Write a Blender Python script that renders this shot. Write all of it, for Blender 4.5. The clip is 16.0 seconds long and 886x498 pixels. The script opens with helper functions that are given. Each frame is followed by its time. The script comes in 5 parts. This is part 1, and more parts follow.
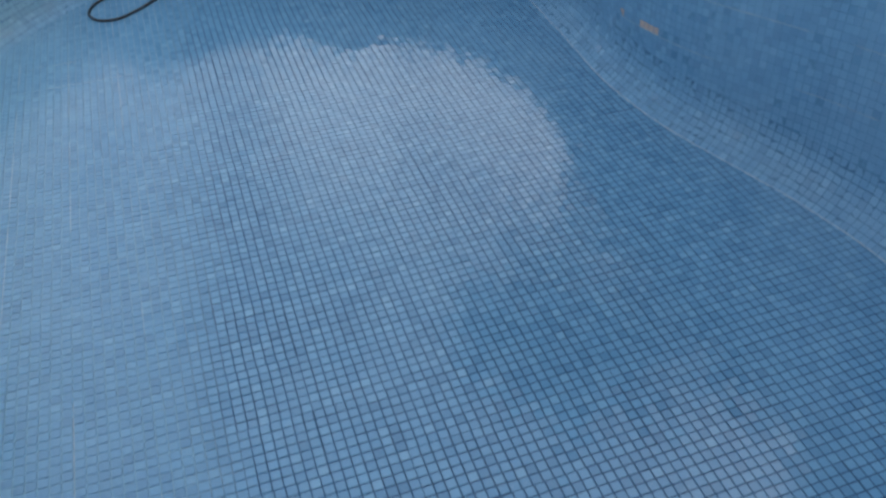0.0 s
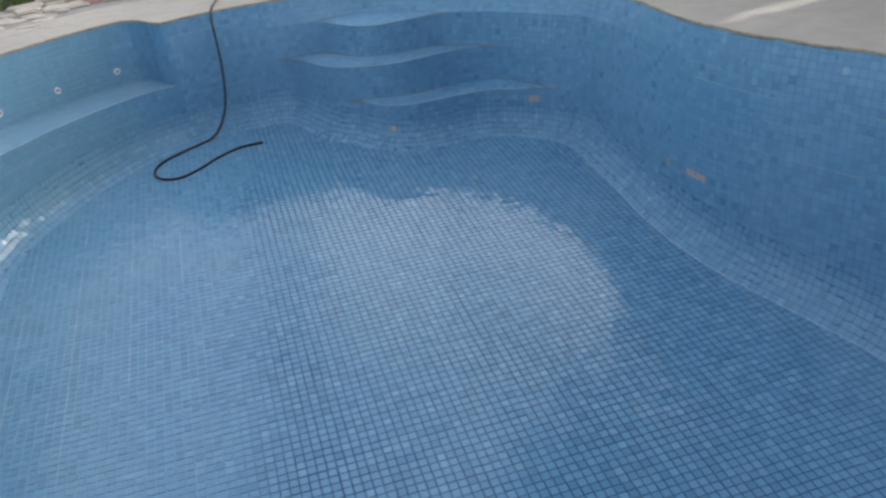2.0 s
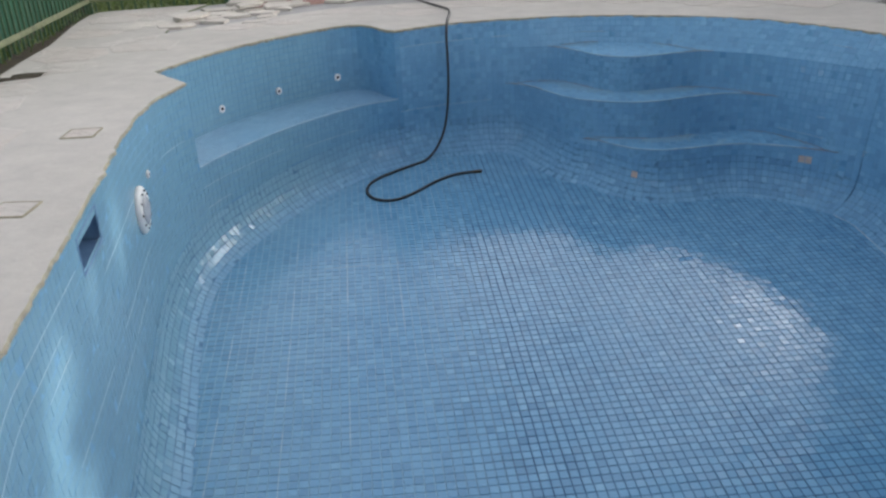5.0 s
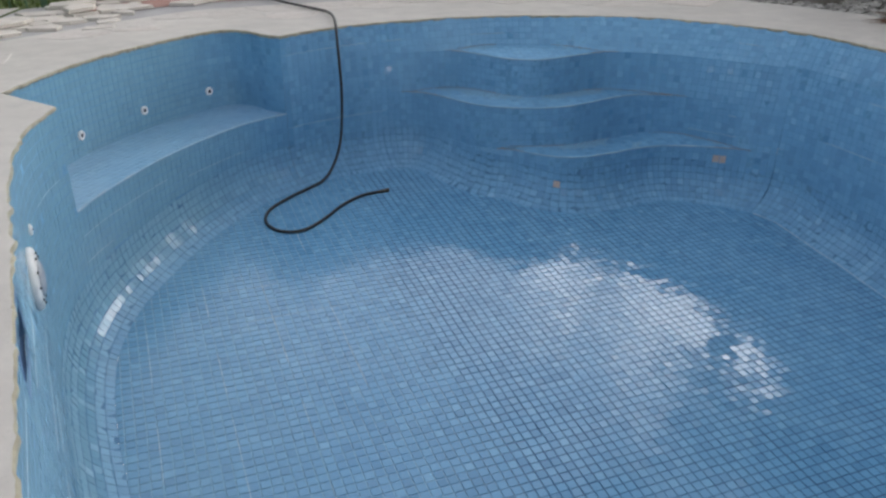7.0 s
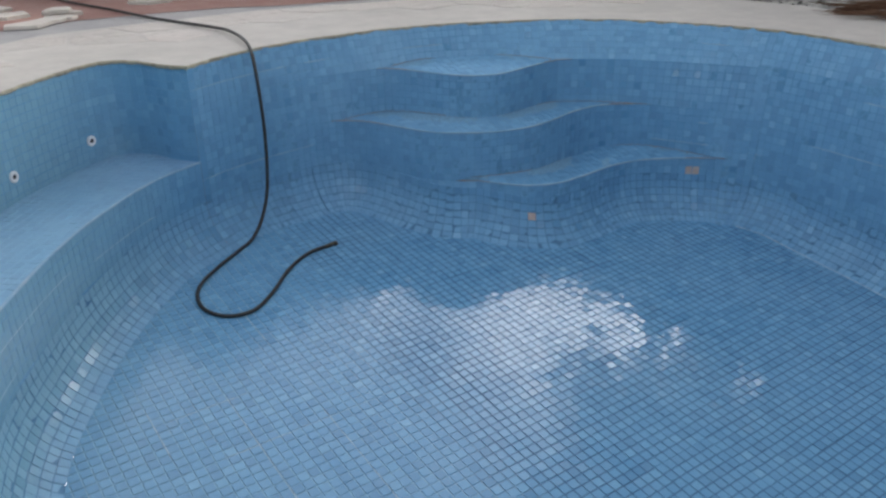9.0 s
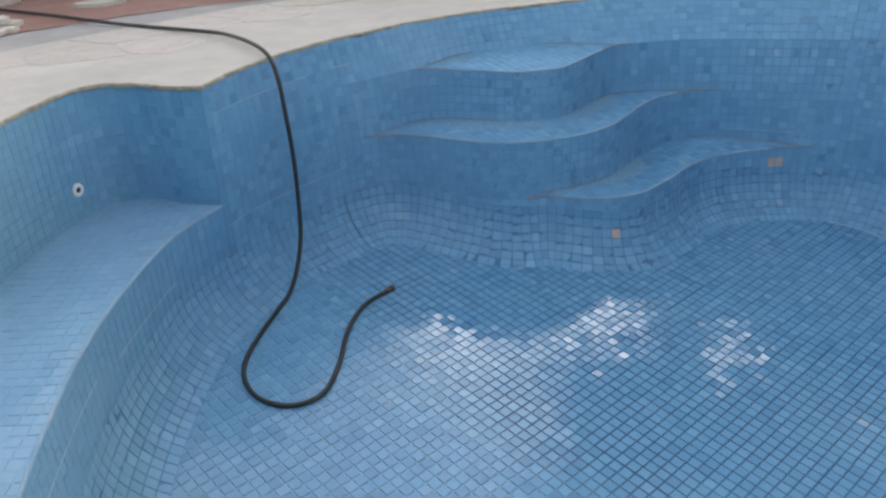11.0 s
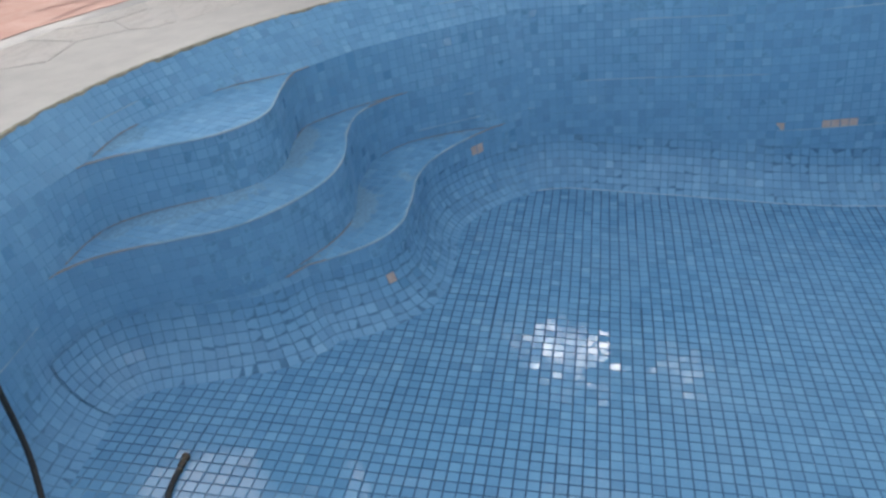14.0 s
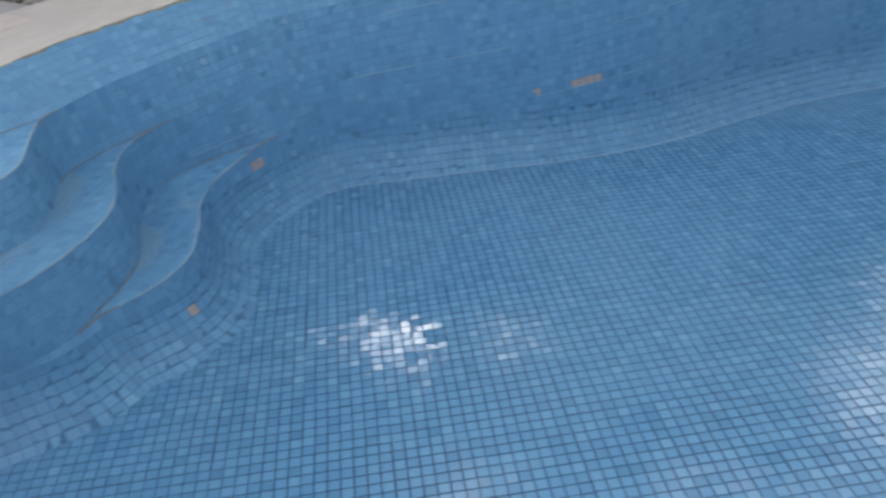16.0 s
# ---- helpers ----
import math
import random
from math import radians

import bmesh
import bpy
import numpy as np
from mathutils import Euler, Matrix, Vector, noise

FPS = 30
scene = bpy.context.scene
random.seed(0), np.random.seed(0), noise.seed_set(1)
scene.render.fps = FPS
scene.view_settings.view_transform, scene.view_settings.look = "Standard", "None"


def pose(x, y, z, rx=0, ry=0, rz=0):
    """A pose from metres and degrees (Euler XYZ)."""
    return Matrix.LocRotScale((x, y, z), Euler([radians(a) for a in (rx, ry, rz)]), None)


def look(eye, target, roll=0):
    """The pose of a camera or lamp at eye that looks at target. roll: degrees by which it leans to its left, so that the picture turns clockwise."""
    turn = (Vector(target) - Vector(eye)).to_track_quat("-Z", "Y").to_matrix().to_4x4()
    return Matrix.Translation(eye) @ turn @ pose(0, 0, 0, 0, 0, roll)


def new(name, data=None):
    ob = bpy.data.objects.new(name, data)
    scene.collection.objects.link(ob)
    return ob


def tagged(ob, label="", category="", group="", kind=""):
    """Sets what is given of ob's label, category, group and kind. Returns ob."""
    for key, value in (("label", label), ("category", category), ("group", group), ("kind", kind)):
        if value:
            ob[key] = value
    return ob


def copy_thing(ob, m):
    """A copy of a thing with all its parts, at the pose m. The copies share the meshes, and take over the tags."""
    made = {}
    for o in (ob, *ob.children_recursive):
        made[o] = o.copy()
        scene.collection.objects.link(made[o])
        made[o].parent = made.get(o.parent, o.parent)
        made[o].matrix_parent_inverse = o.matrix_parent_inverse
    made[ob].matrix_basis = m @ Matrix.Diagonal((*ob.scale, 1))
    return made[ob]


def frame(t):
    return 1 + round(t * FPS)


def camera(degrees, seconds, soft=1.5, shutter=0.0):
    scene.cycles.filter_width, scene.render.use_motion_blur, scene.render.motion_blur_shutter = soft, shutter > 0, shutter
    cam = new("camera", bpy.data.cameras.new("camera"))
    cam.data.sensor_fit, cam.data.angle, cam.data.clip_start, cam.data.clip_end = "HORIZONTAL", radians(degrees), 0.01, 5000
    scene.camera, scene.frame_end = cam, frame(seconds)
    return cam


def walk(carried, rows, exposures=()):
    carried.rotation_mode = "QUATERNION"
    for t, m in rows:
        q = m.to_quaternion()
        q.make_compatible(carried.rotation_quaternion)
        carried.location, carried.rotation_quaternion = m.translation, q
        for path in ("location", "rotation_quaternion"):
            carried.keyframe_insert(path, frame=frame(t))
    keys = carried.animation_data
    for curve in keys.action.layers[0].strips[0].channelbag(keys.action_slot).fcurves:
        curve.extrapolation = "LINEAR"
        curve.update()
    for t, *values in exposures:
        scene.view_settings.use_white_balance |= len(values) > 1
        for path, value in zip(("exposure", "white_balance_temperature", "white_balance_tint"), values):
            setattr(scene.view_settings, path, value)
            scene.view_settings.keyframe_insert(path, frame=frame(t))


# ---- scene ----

# camera and its walk
cam = camera(57.8, 16.0, soft=2.5, shutter=0.3)
ROWS = [
    (0.0, -0.023, -0.036, 1.125, 2.07, -36.95, -4.02),
    (0.5, -0.019, 0.017, 1.198, 1.49, -32.44, -5.79),
    (1.0, -0.031, 0.013, 1.225, 1.20, -27.90, -6.17),
    (1.5, -0.031, 0.012, 1.226, 1.66, -25.33, -6.55),
    (2.0, -0.058, 0.024, 1.218, 4.89, -27.21, -6.46),
    (2.5, -0.153, 0.091, 1.187, 12.17, -27.27, -6.85),
    (3.0, -0.240, 0.188, 1.189, 15.80, -24.46, -4.72),
    (3.5, -0.296, 0.290, 1.160, 16.40, -24.55, -4.74),
    (3.7, -0.361, 0.361, 1.151, 16.12, -24.73, -4.03),
    (5.8, -1.426, 0.856, 1.090, 8.85, -24.76, 0.12),
    (6.0, -1.511, 0.897, 1.094, 6.01, -24.81, 0.74),
    (6.5, -1.791, 1.011, 1.066, 1.30, -24.65, 1.41),
    (7.0, -1.985, 1.277, 1.014, -2.01, -24.88, -0.50),
    (7.5, -2.241, 1.541, 0.975, -5.30, -25.05, 0.51),
    (8.0, -2.443, 1.790, 0.987, -9.02, -25.28, 0.06),
    (8.5, -2.627, 2.073, 0.988, -12.98, -25.27, -0.09),
    (9.0, -2.815, 2.418, 0.979, -16.16, -25.42, -0.78),
    (9.2, -2.879, 2.526, 0.977, -15.84, -25.59, -1.48),
    (11.3, -3.378, 3.705, 0.890, -24.96, -27.50, -4.27),
    (11.5, -3.413, 3.790, 0.897, -26.99, -27.87, -5.42),
    (12.0, -3.403, 4.012, 0.875, -33.99, -29.64, -7.39),
    (12.5, -3.428, 4.224, 0.912, -43.13, -32.04, -7.45),
    (13.0, -3.519, 4.469, 0.947, -55.63, -30.36, -7.86),
    (13.5, -3.550, 4.645, 0.915, -60.16, -29.37, -9.30),
    (14.0, -3.553, 4.799, 0.920, -57.06, -29.46, -7.75),
    (14.5, -3.630, 4.926, 0.882, -55.97, -32.80, -8.18),
    (15.0, -3.638, 5.002, 0.901, -55.06, -34.74, -9.29),
    (15.5, -3.603, 4.921, 0.926, -61.57, -32.63, -10.44),
    (16.0, -3.564, 4.709, 0.915, -72.09, -31.52, -12.07),
]
EXPOSURES = [(0.0, -0.14), (1.5, -0.16), (3.5, -0.20), (7.0, -0.22), (9.0, -0.15), (11.5, 0.05), (14.0, 0.10), (16.0, 0.06)]
walk(cam, [(t, pose(x, y, z, 90 + pitch, 0, yaw) @ pose(0, 0, 0, 0, 0, roll)) for t, x, y, z, yaw, pitch, roll in ROWS], EXPOSURES)

# world and sun
SUN = Vector((0.86, 0.51, 0.80)).normalized()
world = bpy.data.worlds.new("sky")
scene.world = world
world.use_nodes = True
wn, wl = world.node_tree.nodes, world.node_tree.links
wn.clear()
sky = wn.new("ShaderNodeTexSky")
sky.sky_type, sky.sun_disc = "NISHITA", False
sky.sun_elevation = math.asin(SUN.z)
sky.sun_rotation = math.atan2(SUN.x, SUN.y)
sky.dust_density, sky.air_density = 2.0, 1.0
coord = wn.new("ShaderNodeTexCoord")
mapping = wn.new("ShaderNodeMapping")
mapping.inputs["Scale"].default_value = (1.6, 1.6, 3.2)
mapping.inputs["Location"].default_value = (0.4, 1.7, 0.3)
cloud = wn.new("ShaderNodeTexNoise")
cloud.inputs["Scale"].default_value, cloud.inputs["Detail"].default_value, cloud.inputs["Roughness"].default_value = 2.9, 7.0, 0.55
ramp = wn.new("ShaderNodeValToRGB")
ramp.color_ramp.elements[0].position, ramp.color_ramp.elements[1].position = 0.54, 0.78
white = wn.new("ShaderNodeMixRGB")
white.inputs["Color2"].default_value = (80.0, 78.3, 77.0, 1)
back = wn.new("ShaderNodeBackground")
back.inputs["Strength"].default_value = 0.125
wout = wn.new("ShaderNodeOutputWorld")
wl.new(coord.outputs["Generated"], mapping.inputs["Vector"])
wl.new(mapping.outputs["Vector"], cloud.inputs["Vector"])
shape = wn.new("ShaderNodeVectorMath")
shape.operation = "DOT_PRODUCT"
shape.inputs[1].default_value = (0.18, 0.10, -0.45)
add = wn.new("ShaderNodeMath")
add.operation = "ADD"
wl.new(coord.outputs["Generated"], shape.inputs[0])
wl.new(shape.outputs["Value"], add.inputs[0])
wl.new(cloud.outputs["Fac"], add.inputs[1])
lift = wn.new("ShaderNodeMath")
lift.operation = "ADD"
lift.inputs[1].default_value = 0.25
wl.new(add.outputs[0], lift.inputs[0])
wl.new(lift.outputs[0], ramp.inputs["Fac"])
for place, value in ((0.66, 0.150), (0.725, 0.23)):
    stop = ramp.color_ramp.elements.new(place)
    stop.color = (value, value, value, 1)
ramp.color_ramp.elements[0].color = (0.080, 0.080, 0.080, 1)
# bright cloud-like sky patches, added for reflections in the tiles: bearing, height and half width in degrees, and how
# white each is
SKY_PATCHES = [(16.0, 35.0, 7.0, 0.95), (31.0, 37.0, 7.0, 0.80), (45.0, 37.0, 8.0, 0.50), (61.0, 36.0, 7.5, 0.48), (84.0, 36.0, 9.0, 0.17), (97.0, 38.0, 8.0, 0.17), (2.0, 34.0, 8.0, 0.30), (54.0, 46.0, 8.0, 0.17), (24.0, 51.0, 13.0, 0.19)]
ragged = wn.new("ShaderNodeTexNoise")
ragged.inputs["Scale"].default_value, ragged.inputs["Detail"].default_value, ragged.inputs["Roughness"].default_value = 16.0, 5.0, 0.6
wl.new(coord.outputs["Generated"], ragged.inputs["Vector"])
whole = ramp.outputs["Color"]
for bearing, rise, wide, level in SKY_PATCHES:
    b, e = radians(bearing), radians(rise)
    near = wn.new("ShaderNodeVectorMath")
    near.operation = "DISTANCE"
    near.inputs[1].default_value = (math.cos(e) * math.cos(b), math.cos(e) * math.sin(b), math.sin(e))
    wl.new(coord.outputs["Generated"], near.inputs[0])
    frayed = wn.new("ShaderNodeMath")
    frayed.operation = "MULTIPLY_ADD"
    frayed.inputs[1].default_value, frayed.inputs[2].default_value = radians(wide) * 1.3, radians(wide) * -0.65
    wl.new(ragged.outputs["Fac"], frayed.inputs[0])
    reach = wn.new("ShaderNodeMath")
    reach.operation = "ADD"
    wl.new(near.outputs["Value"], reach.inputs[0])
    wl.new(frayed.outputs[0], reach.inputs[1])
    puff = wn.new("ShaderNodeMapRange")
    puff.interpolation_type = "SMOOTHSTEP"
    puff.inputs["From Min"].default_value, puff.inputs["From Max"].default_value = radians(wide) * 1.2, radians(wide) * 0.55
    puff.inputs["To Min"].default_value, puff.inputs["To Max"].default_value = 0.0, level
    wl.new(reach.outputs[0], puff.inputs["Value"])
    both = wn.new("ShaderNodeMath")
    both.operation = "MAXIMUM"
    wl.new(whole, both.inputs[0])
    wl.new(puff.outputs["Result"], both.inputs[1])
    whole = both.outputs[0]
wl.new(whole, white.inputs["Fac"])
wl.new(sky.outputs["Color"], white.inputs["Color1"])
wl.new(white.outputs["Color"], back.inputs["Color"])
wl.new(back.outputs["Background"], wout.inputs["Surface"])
sun = new("sun", bpy.data.lights.new("sun", "SUN"))
sun.data.energy, sun.data.angle, sun.data.color = 5.2, radians(0.45), (1.0, 0.95, 0.87)
sun.matrix_world = look(SUN * 20, (0, 0, 0))


# ---- materials ----
class Mat:
    """A small helper to write a node material."""

    def __init__(self, name):
        self.m = bpy.data.materials.new(name)
        self.m.use_nodes = True
        self.n, self.l = self.m.node_tree.nodes, self.m.node_tree.links
        self.bsdf = self.n["Principled BSDF"]
        self.co = self.n.new("ShaderNodeTexCoord").outputs["Object"]
        self.geo = self.n.new("ShaderNodeNewGeometry")

    def put(self, value, socket):
        if isinstance(value, bpy.types.NodeSocket):
            self.l.new(value, socket)
        elif isinstance(value, tuple):
            socket.default_value = (*value, 1.0) if len(value) == 3 and socket.type == "RGBA" else value
        else:
            socket.default_value = value

    def noise(self, scale, detail=4.0, rough=0.55, stretch=(1, 1, 1), vec=None):
        mp = self.n.new("ShaderNodeMapping")
        mp.inputs["Scale"].default_value = stretch
        self.l.new(vec or self.geo.outputs["Position"], mp.inputs["Vector"])
        t = self.n.new("ShaderNodeTexNoise")
        t.inputs["Scale"].default_value, t.inputs["Detail"].default_value, t.inputs["Roughness"].default_value = scale, detail, rough
        self.l.new(mp.outputs["Vector"], t.inputs["Vector"])
        return t.outputs["Fac"]

    def ramp(self, fac, *stops):
        r = self.n.new("ShaderNodeValToRGB")
        e = r.color_ramp.elements
        while len(e) < len(stops):
            e.new(0.5)
        for el, (p, c) in zip(e, stops):
            el.position = p
            el.color = (c, c, c, 1) if isinstance(c, (int, float)) else (*c, 1)
        self.put(fac, r.inputs["Fac"])
        return r.outputs["Color"]

    def mix(self, fac, a, b, mode="MIX"):
        x = self.n.new("ShaderNodeMixRGB")
        x.blend_type = mode
        for v, s in ((fac, x.inputs["Fac"]), (a, x.inputs["Color1"]), (b, x.inputs["Color2"])):
            self.put(v, s)
        return x.outputs["Color"]

    def math(self, op, a, b=0.0):
        x = self.n.new("ShaderNodeMath")
        x.operation = op
        self.put(a, x.inputs[0]), self.put(b, x.inputs[1])
        return x.outputs[0]

    def bump(self, height, strength=0.3, distance=0.01):
        b = self.n.new("ShaderNodeBump")
        b.inputs["Strength"].default_value, b.inputs["Distance"].default_value = strength, distance
        self.l.new(height, b.inputs["Height"])
        self.l.new(b.outputs["Normal"], self.bsdf.inputs["Normal"])

    def done(self, colour, rough=0.6, metal=0.0, spec=0.5):
        self.put(colour, self.bsdf.inputs["Base Color"])
        self.put(rough, self.bsdf.inputs["Roughness"])
        self.put(metal, self.bsdf.inputs["Metallic"])
        self.put(spec, self.bsdf.inputs["Specular IOR Level"])
        return self.m


# floor patches where the glaze is still clean and glossy: place and reach
POLISHED = [(-0.68, 5.74, 0.22), (-0.30, 5.05, 0.16), (0.25, 4.6, 0.10), (-1.22, 6.68, 0.08), (-2.0, 6.55, 0.20), (-1.62, 5.85, 0.08), (-2.55, 5.75, 0.10)]


def tile_material(name, single, lime=0.0, dull=False, matt=0.0):
    """Blue glazed mosaic. single: each tile is an object of its own. lime: how much pale film lies on it."""
    m = Mat(name)
    rnd = m.n.new("ShaderNodeObjectInfo").outputs["Random"] if single else m.geo.outputs["Random Per Island"]
    tone = m.ramp(rnd, (0.0, (0.094, 0.258, 0.440)), (0.2, (0.112, 0.300, 0.500)), (0.5, (0.122, 0.320, 0.525)), (0.8, (0.131, 0.338, 0.545)), (0.95, (0.142, 0.355, 0.562)), (1.0, (0.172, 0.392, 0.590)))
    chalk = m.ramp(m.noise(0.7, 5.0), (0.42, 0.0), (0.68, 0.42))
    blot = m.ramp(m.noise(5.0, 5.0), (0.35, 0.0), (0.75, 0.30))
    col = m.mix(chalk, tone, (0.215, 0.420, 0.600))
    col = m.mix(blot, col, (0.075, 0.250, 0.455))
    if lime:
        col = m.mix(m.ramp(m.noise(2.2, 5.0), (0.30, lime * 0.65), (0.70, lime)), col, (0.270, 0.445, 0.610))
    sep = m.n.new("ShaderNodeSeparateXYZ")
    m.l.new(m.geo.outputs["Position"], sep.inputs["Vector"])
    # steep faces on the left painted paler and greener, for the sunlight there
    lit_side = m.math("ADD", m.math("ADD", sep.outputs["X"], m.math("MULTIPLY", sep.outputs["Y"], 0.27)), m.math("MULTIPLY", m.noise(1.6, 4.0), 0.5))
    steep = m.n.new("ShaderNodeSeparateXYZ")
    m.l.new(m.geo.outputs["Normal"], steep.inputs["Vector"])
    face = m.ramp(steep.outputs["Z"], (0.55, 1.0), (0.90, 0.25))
    col = m.mix(m.math("MULTIPLY", face, m.ramp(m.math("ADD", m.math("MULTIPLY", lit_side, 0.35), 1.0), (0.42, 0.62), (0.70, 0.0))), col, (0.220, 0.420, 0.500))
    fleck = m.ramp(m.noise(90.0, 2.0), (0.62, 0.0), (0.72, 0.25))
    col = m.mix(fleck, col, (0.30, 0.48, 0.63))
    dust = m.noise(1.1, 4.0)
    side = m.math("ADD", m.math("ADD", sep.outputs["X"], m.math("MULTIPLY", sep.outputs["Y"], 0.27)), m.math("MULTIPLY", dust, 0.9))
    worn = m.ramp(m.math("ADD", m.math("MULTIPLY", side, 0.9), 0.55), (0.25, 0.22), (0.70, 0.06))
    rough = m.mix(0.5, worn, m.ramp(m.noise(14.0, 3.0), (0.40, 0.10), (0.74, 0.28)))
    flat = m.n.new("ShaderNodeVectorMath")
    flat.operation = "MULTIPLY"
    flat.inputs[1].default_value = (1.0, 1.0, 0.0)
    m.l.new(m.geo.outputs["Position"], flat.inputs[0])
    fray = m.math("ADD", m.math("MULTIPLY", m.noise(5.0, 5.0), 0.55), m.math("MULTIPLY", rnd, 0.16))
    clean = 0.0
    for x, y, reach in POLISHED:
        away = m.n.new("ShaderNodeVectorMath")
        away.operation = "DISTANCE"
        away.inputs[1].default_value = (x, y, 0.0)
        m.l.new(flat.outputs["Vector"], away.inputs[0])
        clean = m.math("MAXIMUM", clean, m.math("SUBTRACT", reach + 0.36, m.math("ADD", away.outputs["Value"], fray)))
    rough = m.mix(m.ramp(clean, (0.0, 0.0), (0.07, 1.0)), rough, (0.035, 0.035, 0.035))
    m.bump(m.noise(28.0, 2.0), 0.10, 0.004)
    col = m.mix(1.0, col, (1.10, 1.0, 0.98), "MULTIPLY")
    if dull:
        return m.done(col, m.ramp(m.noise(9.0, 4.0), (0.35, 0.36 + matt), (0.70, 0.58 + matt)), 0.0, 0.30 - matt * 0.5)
    return m.done(col, rough, 0.0, 0.62)


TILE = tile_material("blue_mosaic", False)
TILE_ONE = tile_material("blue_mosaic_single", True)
# matte copy of the mosaic, used to hold back sky reflections
TILE_DULL = tile_material("matte_blue_mosaic", False, 0.06, True)
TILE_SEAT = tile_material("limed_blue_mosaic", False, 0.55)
# more matte again, so the treads mirror less sky
TILE_TREAD = tile_material("matte_tread_mosaic", False, 0.0, True, 0.32)


def grout_material(name, light, dark, bias, line):
    m = Mat(name)
    n = m.noise(1.3, 6.0)
    if line:
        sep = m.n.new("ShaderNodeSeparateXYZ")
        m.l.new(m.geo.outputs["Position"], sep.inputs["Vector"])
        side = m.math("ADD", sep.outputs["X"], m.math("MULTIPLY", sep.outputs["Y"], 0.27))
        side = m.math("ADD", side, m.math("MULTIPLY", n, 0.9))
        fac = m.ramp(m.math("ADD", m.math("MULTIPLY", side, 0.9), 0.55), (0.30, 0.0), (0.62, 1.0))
    else:
        fac = m.ramp(n, (bias - 0.1, 0.0), (bias + 0.12, 1.0))
    grain = m.ramp(m.noise(60.0, 3.0), (0.3, 0.75), (0.8, 1.15))
    fill_in = m.ramp(m.noise(0.75, 5.0), (0.42, 0.0), (0.62, 0.55))
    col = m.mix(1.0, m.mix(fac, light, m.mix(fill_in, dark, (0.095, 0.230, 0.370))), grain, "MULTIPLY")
    return m.done(col, 0.85, 0.0, 0.25)


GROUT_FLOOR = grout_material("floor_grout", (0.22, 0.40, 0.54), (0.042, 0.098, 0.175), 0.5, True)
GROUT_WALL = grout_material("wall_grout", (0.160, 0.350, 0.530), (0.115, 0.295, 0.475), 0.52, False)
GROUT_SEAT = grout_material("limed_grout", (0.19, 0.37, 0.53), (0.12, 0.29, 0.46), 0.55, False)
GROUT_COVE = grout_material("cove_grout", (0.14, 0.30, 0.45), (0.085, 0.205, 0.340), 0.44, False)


def mortar_material(name, base, second, scale=6.0, rough=0.9):
    m = Mat(name)
    col = m.mix(m.ramp(m.noise(scale, 6.0, 0.62), (0.35, 0.0), (0.68, 1.0)), base, second)
    col = m.mix(m.ramp(m.noise(scale * 0.16, 5.0, 0.6), (0.38, 0.0), (0.7, 0.45)), col, tuple(c * 0.72 for c in base))
    col = m.mix(m.ramp(m.noise(scale * 14, 3.0), (0.60, 0.0), (0.75, 0.35)), col, tuple(c * 0.6 for c in second))
    m.bump(m.noise(scale * 2.5, 7.0, 0.65), 0.5, 0.010)
    return m.done(col, rough, 0.0, 0.3)


DECK = mortar_material("deck_mortar", (0.525, 0.500, 0.458), (0.450, 0.428, 0.398))
LIP = mortar_material("raw_mortar_edge", (0.44, 0.41, 0.31), (0.24, 0.22, 0.17), 16.0)
ORANGE = mortar_material("bare_adhesive", (0.47, 0.37, 0.33), (0.55, 0.47, 0.43), 30.0)
TERRACOTTA = mortar_material("red_screed", (0.30, 0.165, 0.140), (0.36, 0.235, 0.205), 5.0)
SOIL = mortar_material("dark_soil", (0.060, 0.048, 0.028), (0.035, 0.028, 0.020), 8.0)
CONCRETE_IN = mortar_material("skimmer_box_blue", (0.10, 0.20, 0.36), (0.06, 0.13, 0.25), 9.0, 0.6)
SHELL = mortar_material("shell_concrete", (0.20, 0.20, 0.19), (0.14, 0.14, 0.13), 6.0)
BRICKY = mortar_material("raw_brick", (0.26, 0.10, 0.07), (0.16, 0.07, 0.05), 20.0)


def stone_material(name, single=True):
    m = Mat(name)
    rnd = m.n.new("ShaderNodeObjectInfo").outputs["Random"]
    tone = m.ramp(rnd, (0.0, (0.495, 0.470, 0.430)), (0.4, (0.515, 0.492, 0.455)), (0.7, (0.525, 0.490, 0.450)), (1.0, (0.555, 0.530, 0.495)))
    vein = m.ramp(m.noise(3.0, 7.0, 0.65, (1, 2.4, 1)), (0.38, 0.0), (0.7, 0.55))
    col = m.mix(vein, tone, (0.44, 0.412, 0.375))
    col = m.mix(m.ramp(m.noise(1.7, 5.0), (0.45, 0.0), (0.65, 0.45)), col, (0.53, 0.46, 0.41))
    crack = m.ramp(m.noise(2.6, 6.0, 0.6, (1, 1.9, 1)), (0.478, 0.0), (0.492, 0.42), (0.500, 0.42), (0.514, 0.0))
    col = m.mix(crack, col, (0.33, 0.30, 0.27))
    col = m.mix(m.ramp(m.noise(45.0, 4.0), (0.55, 0.0), (0.8, 0.4)), col, (0.42, 0.39, 0.34))
    m.bump(m.noise(6.0, 7.0, 0.62, (1, 2.2, 1)), 1.0, 0.030)
    return m.done(col, 0.75, 0.0, 0.35)


STONE = mortar_material("pale_loose_stone", (0.58, 0.55, 0.50), (0.48, 0.44, 0.40), 7.0)
STONE_DECK = stone_material("paving_stone")
STRIP = mortar_material("grey_mortar_strip", (0.40, 0.39, 0.38), (0.31, 0.30, 0.30), 4.0)


